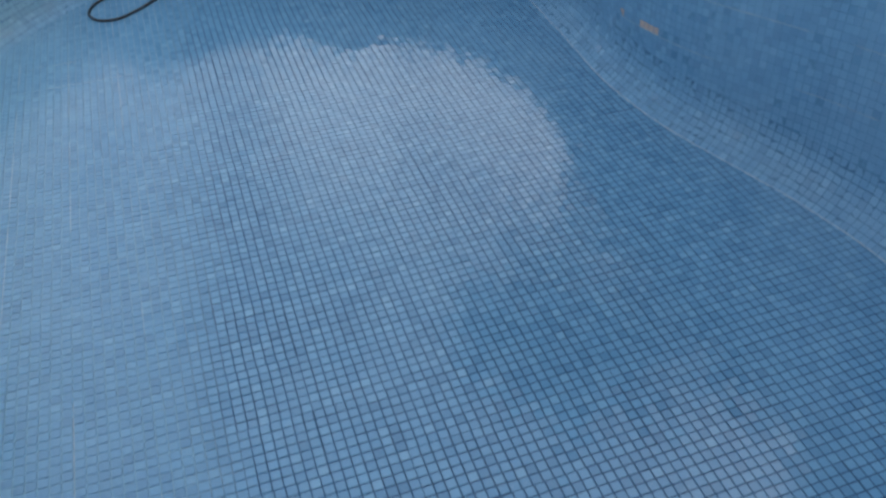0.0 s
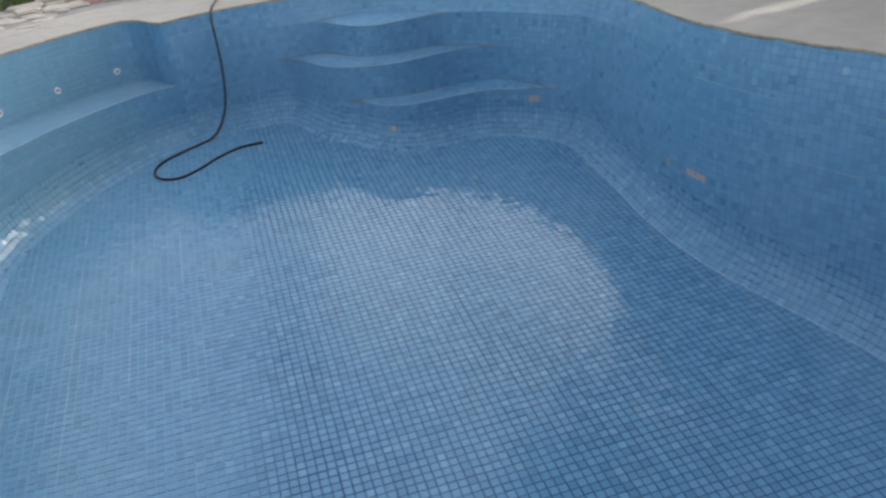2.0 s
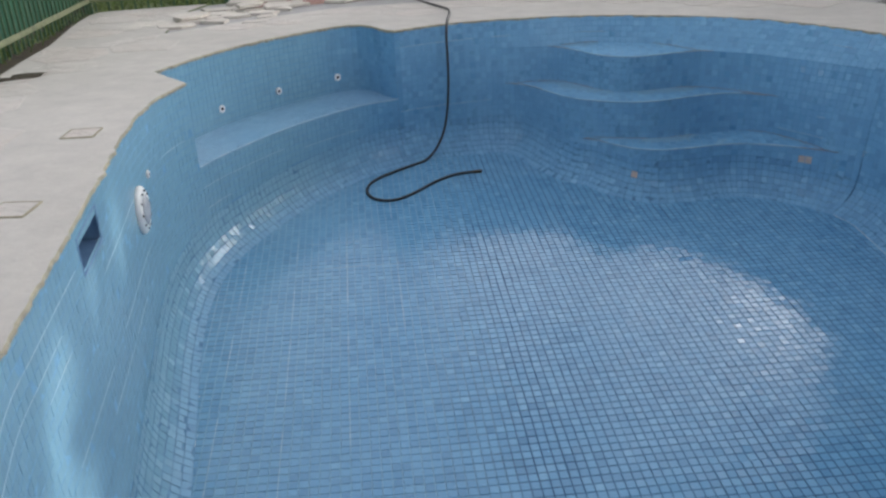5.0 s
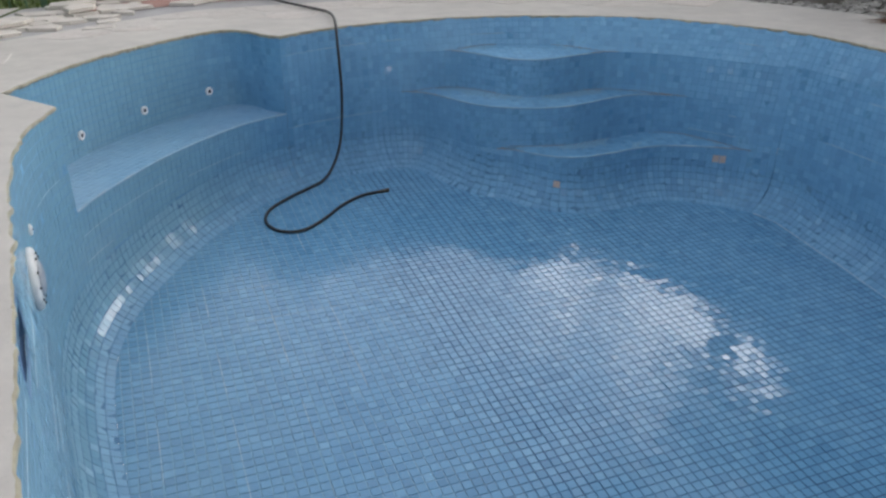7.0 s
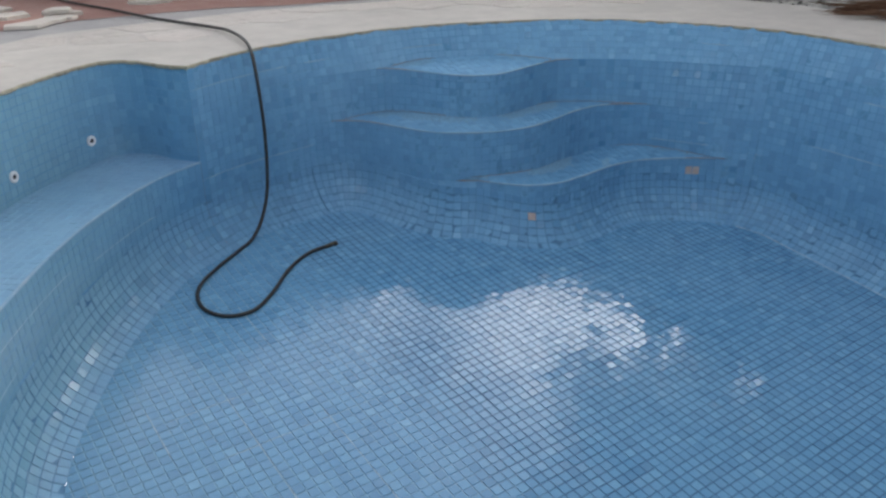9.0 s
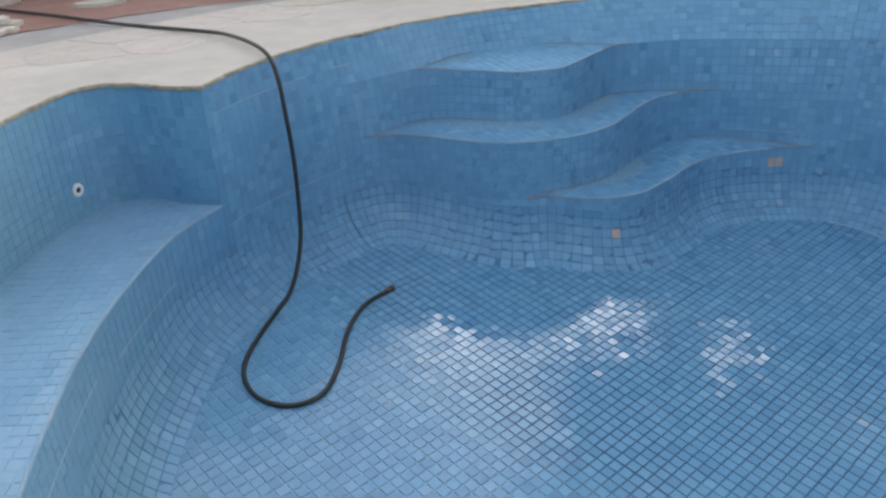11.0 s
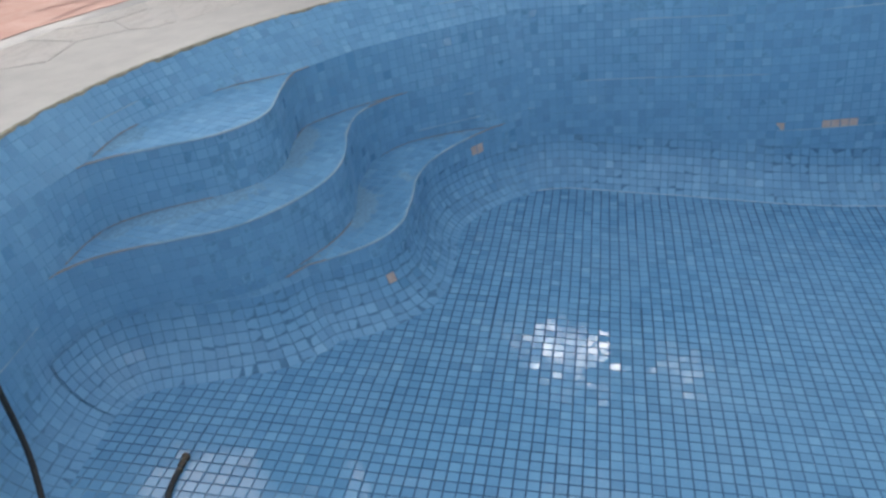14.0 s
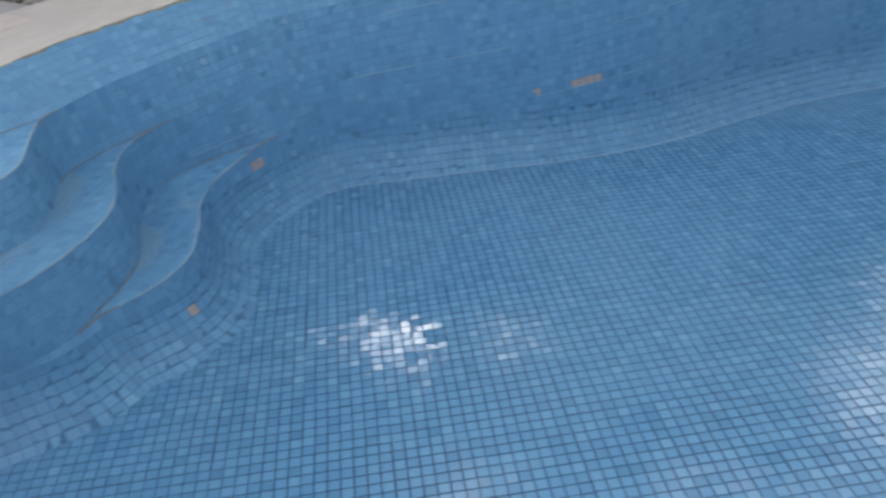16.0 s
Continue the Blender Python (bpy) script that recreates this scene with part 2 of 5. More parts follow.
def plain(name, a, b, scale, rough, metal=0.0, bump=0.0, spec=0.5):
    m = Mat(name)
    col = m.mix(m.ramp(m.noise(scale, 5.0), (0.35, 0.0), (0.7, 1.0)), a, b)
    if bump:
        m.bump(m.noise(scale * 3, 4.0), bump, 0.004)
    return m.done(col, rough, metal, spec)


RUBBER = plain("black_rubber", (0.012, 0.012, 0.013), (0.030, 0.030, 0.024), 30.0, 0.45, bump=0.1)
BRASS = plain("dull_hose_fitting", (0.06, 0.05, 0.04), (0.14, 0.11, 0.07), 40.0, 0.5, 0.4)
PLASTIC = plain("white_plastic", (0.80, 0.80, 0.78), (0.68, 0.68, 0.66), 18.0, 0.35)
GREY_PLASTIC = plain("grey_lens", (0.42, 0.44, 0.47), (0.30, 0.32, 0.35), 20.0, 0.25)
HOLE = plain("near_black", (0.012, 0.012, 0.014), (0.02, 0.02, 0.02), 10.0, 0.8)
FENCE = plain("green_painted_steel", (0.030, 0.085, 0.040), (0.050, 0.110, 0.050), 15.0, 0.5, bump=0.1)
RAIL = plain("weathered_rail", (0.20, 0.22, 0.12), (0.12, 0.14, 0.08), 10.0, 0.7)
MESHCLOTH = plain("green_screen_cloth", (0.012, 0.080, 0.048), (0.018, 0.115, 0.066), 3.0, 0.8, bump=0.2)
BARK = plain("grey_bark", (0.20, 0.18, 0.16), (0.10, 0.09, 0.08), 9.0, 0.9, bump=0.6)
DARKWOOD = plain("dark_trunk_wood", (0.055, 0.040, 0.030), (0.10, 0.075, 0.055), 12.0, 0.85, bump=0.5)
DRY = plain("dry_palm_frond", (0.20, 0.11, 0.065), (0.12, 0.06, 0.035), 14.0, 0.85, bump=0.2)
DRY_STEM = plain("dry_frond_stem", (0.42, 0.33, 0.20), (0.30, 0.22, 0.13), 10.0, 0.75, bump=0.2)


def leaf_material(name, dark, light):
    m = Mat(name)
    rnd = m.geo.outputs["Random Per Island"]
    col = m.ramp(rnd, (0.0, dark), (0.7, light), (1.0, tuple(min(1, c * 1.5) for c in light)))
    col = m.mix(m.ramp(m.noise(0.9, 3.0), (0.4, 0.0), (0.7, 0.5)), col, dark)
    return m.done(col, 0.5, 0.0, 0.4)


LEAF = leaf_material("tree_leaves", (0.018, 0.040, 0.012), (0.045, 0.085, 0.022))
LEAF_HEDGE = leaf_material("hedge_leaves", (0.016, 0.032, 0.010), (0.050, 0.075, 0.020))
GRASS = leaf_material("grass_blades", (0.060, 0.100, 0.020), (0.120, 0.170, 0.040))


def ground_material():
    m = Mat("lawn_ground")
    col = m.mix(m.ramp(m.noise(0.8, 6.0), (0.35, 0.0), (0.65, 1.0)), (0.070, 0.105, 0.028), (0.140, 0.150, 0.060))
    col = m.mix(m.ramp(m.noise(25.0, 4.0), (0.4, 0.0), (0.7, 0.6)), col, (0.05, 0.075, 0.02))
    m.bump(m.noise(30.0, 5.0), 0.6, 0.03)
    return m.done(col, 0.95, 0.0, 0.2)


LAWN = ground_material()


def gravel_material():
    m = Mat("grey_gravel")
    col = m.ramp(m.geo.outputs["Random Per Island"], (0.0, (0.16, 0.15, 0.14)), (0.5, (0.30, 0.29, 0.27)), (1.0, (0.48, 0.46, 0.42)))
    col = m.mix(m.ramp(m.noise(70.0, 4.0), (0.4, 0.0), (0.8, 0.5)), col, (0.2, 0.19, 0.17))
    return m.done(col, 0.85)


GRAVEL = gravel_material()


# ---- mesh helpers ----
def mesh_of(name, verts, faces, mats, ids=None, smooth=False):
    me = bpy.data.meshes.new(name)
    me.from_pydata(verts.tolist() if isinstance(verts, np.ndarray) else verts, [], faces.tolist() if isinstance(faces, np.ndarray) else faces)
    for mt in mats if isinstance(mats, (list, tuple)) else [mats]:
        me.materials.append(mt)
    if ids is not None:
        me.polygons.foreach_set("material_index", np.asarray(ids, dtype=np.int32))
    if smooth:
        me.polygons.foreach_set("use_smooth", np.ones(len(me.polygons), dtype=bool))
    me.update()
    return me


def part(name, bm, material, parent, label=""):
    """Links a bmesh, or a mesh, as one object under a thing."""
    if isinstance(bm, bmesh.types.BMesh):
        me = bpy.data.meshes.new(name)
        bm.to_mesh(me)
        bm.free()
        me.materials.append(material)
    else:
        me = bm
    ob = new(name, me)
    if parent is not None:
        ob.parent = parent
    return tagged(ob, label)


def anchor(name, at, label, category, group="", kind=""):
    ob = new(name)
    ob.location = at
    return tagged(ob, label, category, group, kind)


def spline(points, closed=False, step=0.02):
    """A smooth curve through the points, resampled evenly."""
    p = np.array(points, float)
    n, out = len(p), []
    for i in range(n if closed else n - 1):
        if closed:
            a, b, c, d = p[i - 1], p[i], p[(i + 1) % n], p[(i + 2) % n]
        else:
            a, b, c, d = p[max(i - 1, 0)], p[i], p[i + 1], p[min(i + 2, n - 1)]
        for u in np.linspace(0, 1, 24, endpoint=False):
            out.append(0.5 * (2 * b + (c - a) * u + (2 * a - 5 * b + 4 * c - d) * u * u + (3 * b - a - 3 * c + d) * u ** 3))
    out.append(p[0] if closed else p[-1])
    out = np.array(out)
    s = np.concatenate([[0], np.cumsum(np.linalg.norm(np.diff(out, axis=0), axis=1))])
    k = max(2, int(round(s[-1] / step)) + 1)
    q = np.linspace(0, s[-1], k)
    return np.stack([np.interp(q, s, out[:, j]) for j in range(out.shape[1])], 1)


def inside(poly, q):
    """Which of the points q lie in the polygon."""
    x, y = q[:, 0][:, None], q[:, 1][:, None]
    a, b = poly, np.roll(poly, -1, 0)
    cross = (a[:, 1] > y) != (b[:, 1] > y)
    dy = np.where(b[:, 1] == a[:, 1], 1e-9, b[:, 1] - a[:, 1])
    return (np.sum(cross & (x < (b[:, 0] - a[:, 0]) * (y - a[:, 1]) / dy + a[:, 0]), axis=1) % 2) == 1


# ---- the plan of the pool ----
COVE_R, COVE_END = 0.31, radians(66)
R_COVE = COVE_R * math.sin(COVE_END)
PITCH = 0.0485
BENCH_Z = -0.566
STEP_Z = (-0.232, -0.528, -0.845)
GRID = radians(19)


def floor_z(x, y):
    return -1.424 + 0.090 * (y - 4) - 0.04 * (x + 1.4)


TIP, NOTCH, BENCH_END = (-3.76, 5.24), (-4.16, 5.53), (-2.93, 7.12)
WALL = spline([BENCH_END, (-2.70, 7.36), (-2.39, 7.575), (-2.07, 7.72), (-1.67, 7.84), (-1.2, 7.895), (-0.76, 7.865), (-0.36, 7.775), (0.025, 7.625), (0.455, 7.275),
               (0.675, 7.05), (0.855, 6.76), (1.05, 6.16), (1.20, 5.50), (1.39, 5.04), (1.59, 4.70), (1.91, 4.28), (2.16, 3.94), (2.45, 3.42), (2.72, 2.6), (2.74, 1.6), (2.4, 0.75), (1.6, 0.22),
               (0.7, 0.08), (-0.2, 0.22), (-1.0, 0.55), (-1.75, 1.10), (-2.26, 1.65), (-2.58, 2.12), (-2.75, 2.48), (-2.99, 3.02), (-3.24, 3.57), (-3.52, 4.18), (-3.68, 4.62), (-3.75, 4.95), TIP])
BENCH_FRONT = spline([TIP, (-3.74, 5.45), (-3.68, 5.72), (-3.57, 6.10), (-3.42, 6.46), (-3.19, 6.86), BENCH_END])
NICHE = np.concatenate([spline([TIP, NOTCH])[:-1], spline([NOTCH, (-4.14, 5.75), (-4.07, 6.19), (-3.97, 6.50), (-3.83, 6.82), (-3.67, 7.09), (-3.52, 7.31), (-3.37, 7.42), (-3.20, 7.36), (-3.07, 7.22), BENCH_END])])
# fronts and rear creases of the three treads, tip to tip
FRONTS = [spline(c) for c in ([(-1.68, 7.70), (-1.60, 7.645), (-1.52, 7.575), (-1.43, 7.48), (-1.33, 7.375), (-1.18, 7.295), (-1.0, 7.285), (-0.80, 7.39), (-0.64, 7.48), (-0.48, 7.55)],
                              [(-2.03, 7.58), (-1.89, 7.53), (-1.78, 7.42), (-1.65, 7.27), (-1.49, 7.12), (-1.29, 7.04), (-1.06, 7.01), (-0.83, 7.06), (-0.62, 7.18), (-0.45, 7.29), (-0.22, 7.365), (0.03, 7.315)],
                              [(-1.34, 7.11), (-1.22, 7.0), (-1.07, 6.89), (-0.92, 6.825), (-0.75, 6.82), (-0.56, 6.89), (-0.35, 6.985), (-0.15, 7.045), (0.07, 7.035), (0.28, 6.98), (0.44, 6.92)])]
REARS = [spline(c) for c in ([(-1.68, 7.70), (-1.5, 7.755), (-1.3, 7.775), (-1.0, 7.75), (-0.75, 7.68), (-0.48, 7.55)],
                             [(-2.03, 7.58), (-1.87, 7.65), (-1.72, 7.70), (-1.56, 7.65), (-1.40, 7.505), (-1.25, 7.395), (-1.07, 7.345), (-0.86, 7.41), (-0.67, 7.51), (-0.48, 7.55), (-0.22, 7.46), (0.03, 7.315)],
                             [(-1.34, 7.11), (-1.14, 7.11), (-0.93, 7.11), (-0.73, 7.155), (-0.53, 7.25), (-0.31, 7.33), (-0.08, 7.39), (0.10, 7.355), (0.24, 7.24), (0.34, 7.10), (0.44, 6.92)])]


def normals(c):
    t = np.gradient(c, axis=0)
    t /= np.linalg.norm(t, axis=1)[:, None]
    return np.stack([t[:, 1], -t[:, 0]], 1)


def batter(p):
    """How much of the full inward lean the wall has at a place of its rim."""
    far = np.clip((p[:, 1] - 6.3) / 0.9, 0, 1) * np.interp(p[:, 0], [-2.95, -2.4, -1.6, -0.6, 0.3], [0.0, 0.30, 0.55, 1.05, 1.0])
    right = 0.35 * np.clip((p[:, 0] + 0.3) / 0.8, 0, 1)
    return np.maximum(far * 0.95, right) + 0.20 * np.clip((p[:, 1] - 5.6) / 0.6, 0, 1) * np.clip((p[:, 0] + 2.85) / 0.4, 0, 1)


def profile(z_top, z_bottom, lean, cove):
    """Inset and height down a wall, as two stretches: the face and the cove at its foot."""
    if cove:
        z = np.linspace(z_top, z_bottom + R_COVE, 14)
    else:
        z = np.linspace(z_top, z_bottom, 14)
    ins = lean * np.interp(-z, [0, 0.10, 0.23, 0.53, 0.85, 1.4], [0, 0.070, 0.145, 0.195, 0.228, 0.25])
    face = np.stack([ins, z], 1)
    if not cove:
        return face, None
    a = np.linspace(0, COVE_END, 9)
    arc = np.stack([ins[-1] + COVE_R * (1 - np.cos(a)), z_bottom + R_COVE - COVE_R * np.sin(a)], 1)
    return face, arc


class Ribbon:
    """A tiled band that follows a curve in plan, with its own face and cove."""

    def __init__(self, curve, z_top, z_bottom=None, lean=None, cove=True, ends=None):
        self.c, self.n = curve, normals(curve)
        if ends is not None:
            k = 12
            for j in range(k):
                u = j / k
                for i, e in ((j, ends[0]), (-1 - j, ends[1])):
                    self.n[i] = self.n[i] * u + e * (1 - u)
                    self.n[i] /= np.linalg.norm(self.n[i])
        self.cove = cove
        lean = np.zeros(len(curve)) if lean is None else lean
        self.face, self.arc = [], []
        for i, (p, nn) in enumerate(zip(self.c, self.n)):
            q = p + nn * (lean[i] * 0.25 + 0.2)
            zb = floor_z(q[0], q[1]) if z_bottom is None else z_bottom
            f, a = profile(z_top, zb, lean[i], cove)
            self.face.append(f), self.arc.append(a)
        self.s = np.concatenate([[0], np.cumsum(np.linalg.norm(np.diff(curve, axis=0), axis=1))])

    def columns(self, s, which):
        """Place, normal and profile at arc lengths s."""
        rows = self.face if which == "face" else self.arc
        i = np.clip(np.searchsorted(self.s, s) - 1, 0, len(self.s) - 2)
        u = ((s - self.s[i]) / (self.s[i + 1] - self.s[i]))
        mix = lambda arr: arr[i] * (1 - u).reshape(-1, *[1] * (arr.ndim - 1)) + arr[i + 1] * u.reshape(-1, *[1] * (arr.ndim - 1))
        return mix(self.c), mix(self.n), mix(np.array(rows))

    def points(self, s, d, which):
        """World places at arc length s and distance d down the profile (arrays of one shape)."""
        p, n, prof = self.columns(s, which)
        seg = np.linalg.norm(np.diff(prof, axis=1), axis=2)
        cum = np.concatenate([np.zeros((len(s), 1)), np.cumsum(seg, 1)], 1)
        total = cum[:, -1]
        d = np.clip(d, 0, total)
        k = np.clip(np.sum(cum[:, 1:-1] <= d[:, None], 1), 0, prof.shape[1] - 2)
        r = np.arange(len(s))
        f = (d - cum[r, k]) / np.maximum(seg[r, k], 1e-9)
        q = prof[r, k] * (1 - f)[:, None] + prof[r, k + 1] * f[:, None]
        return np.concatenate([p + n * q[:, :1], q[:, 1:]], 1), total

    def foot(self):
        """The line where the cove meets the floor, in plan."""
        return np.array([p + n * a[-1, 0] for p, n, a in zip(self.c, self.n, self.arc)])

    def base(self, name, mats, hole=None):
        """The bedding under the tiles."""
        verts, faces, ids = [], [], []
        for i, (p, n) in enumerate(zip(self.c, self.n)):
            prof = self.face[i] if not self.cove else np.concatenate([self.face[i], self.arc[i][1:]])
            for ins, z in prof:
                verts.append((p[0] + n[0] * ins, p[1] + n[1] * ins, z))
        k = len(self.face[0]) + (len(self.arc[0]) - 1 if self.cove else 0)
        for i in range(len(self.c) - 1):
            for j in range(k - 1):
                a = i * k + j
                if any(h[0] <= self.s[i] and self.s[i + 1] <= h[1] and h[2] < verts[a][2] < h[3] for h in hole or ()):
                    continue
                faces.append((a, a + 1, a + k + 1, a + k))
                ids.append(1 if j >= len(self.face[0]) - 1 else 0)
        return mesh_of(name, verts, faces, mats, ids, True)

    def quads(self, which, hole=None, gap=0.0018, rng=None):
        """Corners of all tiles of the face or of the cove: N x 4 x 3."""
        cols = int(self.s[-1] / PITCH)
        step = self.s[-1] / cols
        longest = max(np.sum(np.linalg.norm(np.diff(a, axis=0), axis=1)) for a in (self.face if which == "face" else self.arc))
        rows = int(math.ceil(longest / PITCH)) if which == "face" else 7
        dv = PITCH if which == "face" else longest / rows
        ci, ri = np.meshgrid(np.arange(cols), np.arange(rows), indexing="ij")
        ci, ri = ci.ravel(), ri.ravel()
        sheet = np.sin((ci // 7) * 12.9898 + (ri // 7) * 78.233) * 43758.5453
        js = (sheet - np.floor(sheet) - 0.5) * 0.004
        s0, s1 = ci * step + gap + js, (ci + 1) * step - gap + js
        d0, d1 = ri * dv + gap, (ri + 1) * dv - gap
        s0, s1 = np.clip(s0, 0, self.s[-1]), np.clip(s1, 0, self.s[-1])
        corners, keep = [], np.ones(len(ci), bool)
        for s, d in ((s0, d0), (s0, d1), (s1, d1), (s1, d0)):
            q, total = self.points(s, d, which)
            corners.append(q)
            keep &= d0 < total - 0.012
        q = np.stack(corners, 1)
        for h in hole or ():
            mid, z = (s0 + s1) / 2, q[:, :, 2].mean(1)
            keep &= ~((mid > h[0]) & (mid < h[1]) & (z > h[2]) & (z < h[3]))
        return q[keep]


def tile_mesh(name, quads, rng, flip=False, orange=(), height=0.0012, dulled=0, uneven=0):
    """Every tile a little raised slab with bevelled sides, slightly out of true."""
    q = np.asarray(quads, float)
    n = np.cross(q[:, 1] - q[:, 0], q[:, 3] - q[:, 0])
    n /= np.linalg.norm(n, axis=1)[:, None] + 1e-12
    if flip:
        n = -n
    mid = q.mean(1)
    top = mid[:, None] + (q - mid[:, None]) * 0.972
    k = len(q)
    tilt = rng.normal(0, 0.007, (k, 2))
    if uneven:
        tilt[-uneven:] *= 4.5
    ex = q[:, 3] - q[:, 0]
    ey = q[:, 1] - q[:, 0]
    ex /= np.linalg.norm(ex, axis=1)[:, None] + 1e-12
    ey /= np.linalg.norm(ey, axis=1)[:, None] + 1e-12
    rel = top - mid[:, None]
    lift = (rel * ex[:, None]).sum(2) * tilt[:, :1] + (rel * ey[:, None]).sum(2) * tilt[:, 1:] + height + rng.normal(0, 0.0004, (k, 1))
    top = top + n[:, None] * lift[:, :, None]
    low = q - n[:, None] * 0.0005
    verts = np.concatenate([low, top], 1).reshape(-1, 3)
    order = np.array([(4, 5, 6, 7), (0, 1, 5, 4), (1, 2, 6, 5), (2, 3, 7, 6), (3, 0, 4, 7)])
    if flip:
        order = order[:, ::-1]
    faces = (np.arange(k)[:, None, None] * 8 + order[None]).reshape(-1, 4)
    ids = np.zeros(k, int)
    for spot, reach, rise in orange:
        ids[(np.linalg.norm(mid[:, :2] - np.array(spot[:2]), axis=1) < reach) & (np.abs(mid[:, 2] - spot[2]) < rise)] = 1
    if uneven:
        # gloss left at one tilt only, to shape the cove's glint into a row
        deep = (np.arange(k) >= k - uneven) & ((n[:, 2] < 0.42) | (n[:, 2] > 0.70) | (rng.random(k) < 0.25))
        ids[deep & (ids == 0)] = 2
    if dulled:
        late = np.arange(k) >= k - dulled
        # far and right walls take the matte copy too, against sky reflections
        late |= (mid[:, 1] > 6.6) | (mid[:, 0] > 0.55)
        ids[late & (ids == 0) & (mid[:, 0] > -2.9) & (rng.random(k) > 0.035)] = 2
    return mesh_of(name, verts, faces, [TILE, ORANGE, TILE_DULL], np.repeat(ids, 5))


def clip(poly, p, n):
    out = []
    for i in range(len(poly)):
        a, b = poly[i - 1], poly[i]
        da, db = (a[0] - p[0]) * n[0] + (a[1] - p[1]) * n[1], (b[0] - p[0]) * n[0] + (b[1] - p[1]) * n[1]
        if (da < 0) != (db < 0):
            u = da / (da - db)
            out.append((a[0] + (b[0] - a[0]) * u, a[1] + (b[1] - a[1]) * u))
        if db >= 0:
            out.append(b)
    return out


def flat_tiles(poly, holes, angle, zf, rng, gap=0.0024, pitch=PITCH, height=0.0022, skip=None):
    """Tiles of a level or sloping field, cut along its outline. Returns the mesh data, and the whole tiles that lie in the stretch to skip."""
    c, s = math.cos(angle), math.sin(angle)
    lo, hi = poly.min(0) - 0.1, poly.max(0) + 0.1
    r = np.linalg.norm(hi - lo) / 2 + 0.1
    g = np.arange(-r, r, pitch)
    gx, gy = [a.ravel() for a in np.meshgrid(g, g)]
    ix, iy = np.round(gx / pitch).astype(int) // 7, np.round(gy / pitch).astype(int) // 7
    h = np.sin(ix * 12.9898 + iy * 78.233) * 43758.5453
    h2 = np.sin(ix * 39.346 + iy * 11.135) * 24634.6345
    gx = gx + (h - np.floor(h) - 0.5) * 0.004
    gy = gy + (h2 - np.floor(h2) - 0.5) * 0.004
    ctr = (lo + hi) / 2
    q = np.stack([ctr[0] + gx * c - gy * s, ctr[1] + gx * s + gy * c], 1)
    box = ((q > lo) & (q < hi)).all(1)
    q = q[box]
    edges = [poly, *holes]
    seg_p = np.concatenate(edges)
    seg_n = np.concatenate([-normals(np.concatenate([e, e[:1]]))[:-1] if area(e) > 0 else normals(np.concatenate([e, e[:1]]))[:-1] for e in edges])
    seg_n[len(poly):] *= -1
    half = pitch / 2 - gap
    verts, faces, singles = [], [], []
    ok = np.zeros(len(q), bool)
    near = np.zeros(len(q))
    idx = np.zeros(len(q), int)
    for a in range(0, len(q), 2000):
        d = np.linalg.norm(q[a:a + 2000, None] - seg_p[None], axis=2)
        near[a:a + 2000], idx[a:a + 2000] = d.min(1), d.argmin(1)
    ok = inside(poly, q)
    for hpoly in holes:
        ok &= ~inside(hpoly, q)
    take = ok | (near < pitch * 0.7)
    for (x, y), inn, dist, k in zip(q[take], ok[take], near[take], idx[take]):
        cor = [(x + a * c - b * s, y + a * s + b * c) for a, b in ((-half, -half), (half, -half), (half, half), (-half, half))]
        if dist < pitch * 0.75:
            cor = clip(cor, seg_p[k], seg_n[k])
            if len(cor) < 3 or abs(area(np.array(cor))) < pitch * pitch * 0.04:
                continue
        elif not inn:
            continue
        elif skip is not None and skip[0] < x < skip[1] and skip[2] < y < skip[3] and len(singles) < 300:
            singles.append((x, y))
            continue
        t1, t2 = rng.normal(0, 0.012, 2)
        up = height + rng.normal(0, 0.0004)
        k0, m = len(verts), len(cor)
        for vx, vy in cor:
            verts.append((vx, vy, zf(vx, vy) - 0.001))
        for vx, vy in cor:
            wx, wy = x + (vx - x) * 0.95, y + (vy - y) * 0.95
            verts.append((wx, wy, zf(wx, wy) + up + (wx - x) * t1 + (wy - y) * t2))
        faces.append(tuple(range(k0 + m, k0 + 2 * m)))
        for j in range(m):
            jj = (j + 1) % m
            faces.append((k0 + j, k0 + jj, k0 + m + jj, k0 + m + j))
    return verts, faces, singles


def area(p):
    return 0.5 * np.sum(p[:, 0] * np.roll(p[:, 1], -1) - np.roll(p[:, 0], -1) * p[:, 1])


def fill(outer, holes, zf, grid=None):
    """A filled outline with holes, as verts and faces, by triangles."""
    bm = bmesh.new()
    edges = []
    for loop in (outer, *holes):
        vs = [bm.verts.new((x, y, 0)) for x, y in loop]
        edges += [bm.edges.new((vs[i - 1], vs[i])) for i in range(len(vs))]
    bmesh.ops.triangle_fill(bm, use_beauty=True, use_dissolve=False, edges=edges)
    for v in bm.verts:
        v.co.z = zf(v.co.x, v.co.y)
    for f in bm.faces:
        f.normal_update()
        if f.normal.z < 0:
            f.normal_flip()
    return bm


rng = np.random.default_rng(7)

# ---- the pool shell ----
join_a = normals(WALL)[0] + normals(BENCH_FRONT)[-1]
join_b = normals(WALL)[-1] + normals(BENCH_FRONT)[0]
join_a, join_b = join_a / np.linalg.norm(join_a), join_b / np.linalg.norm(join_b)
main = Ribbon(WALL, 0.0, None, batter(WALL), True, (join_a, join_b))
front = Ribbon(BENCH_FRONT, BENCH_Z, None, None, True, (join_b, join_a))
niche = Ribbon(NICHE, -0.001, BENCH_Z, None, False)


def arc_index(curve, at):
    return int(np.argmin(np.linalg.norm(curve - np.array(at), axis=1)))


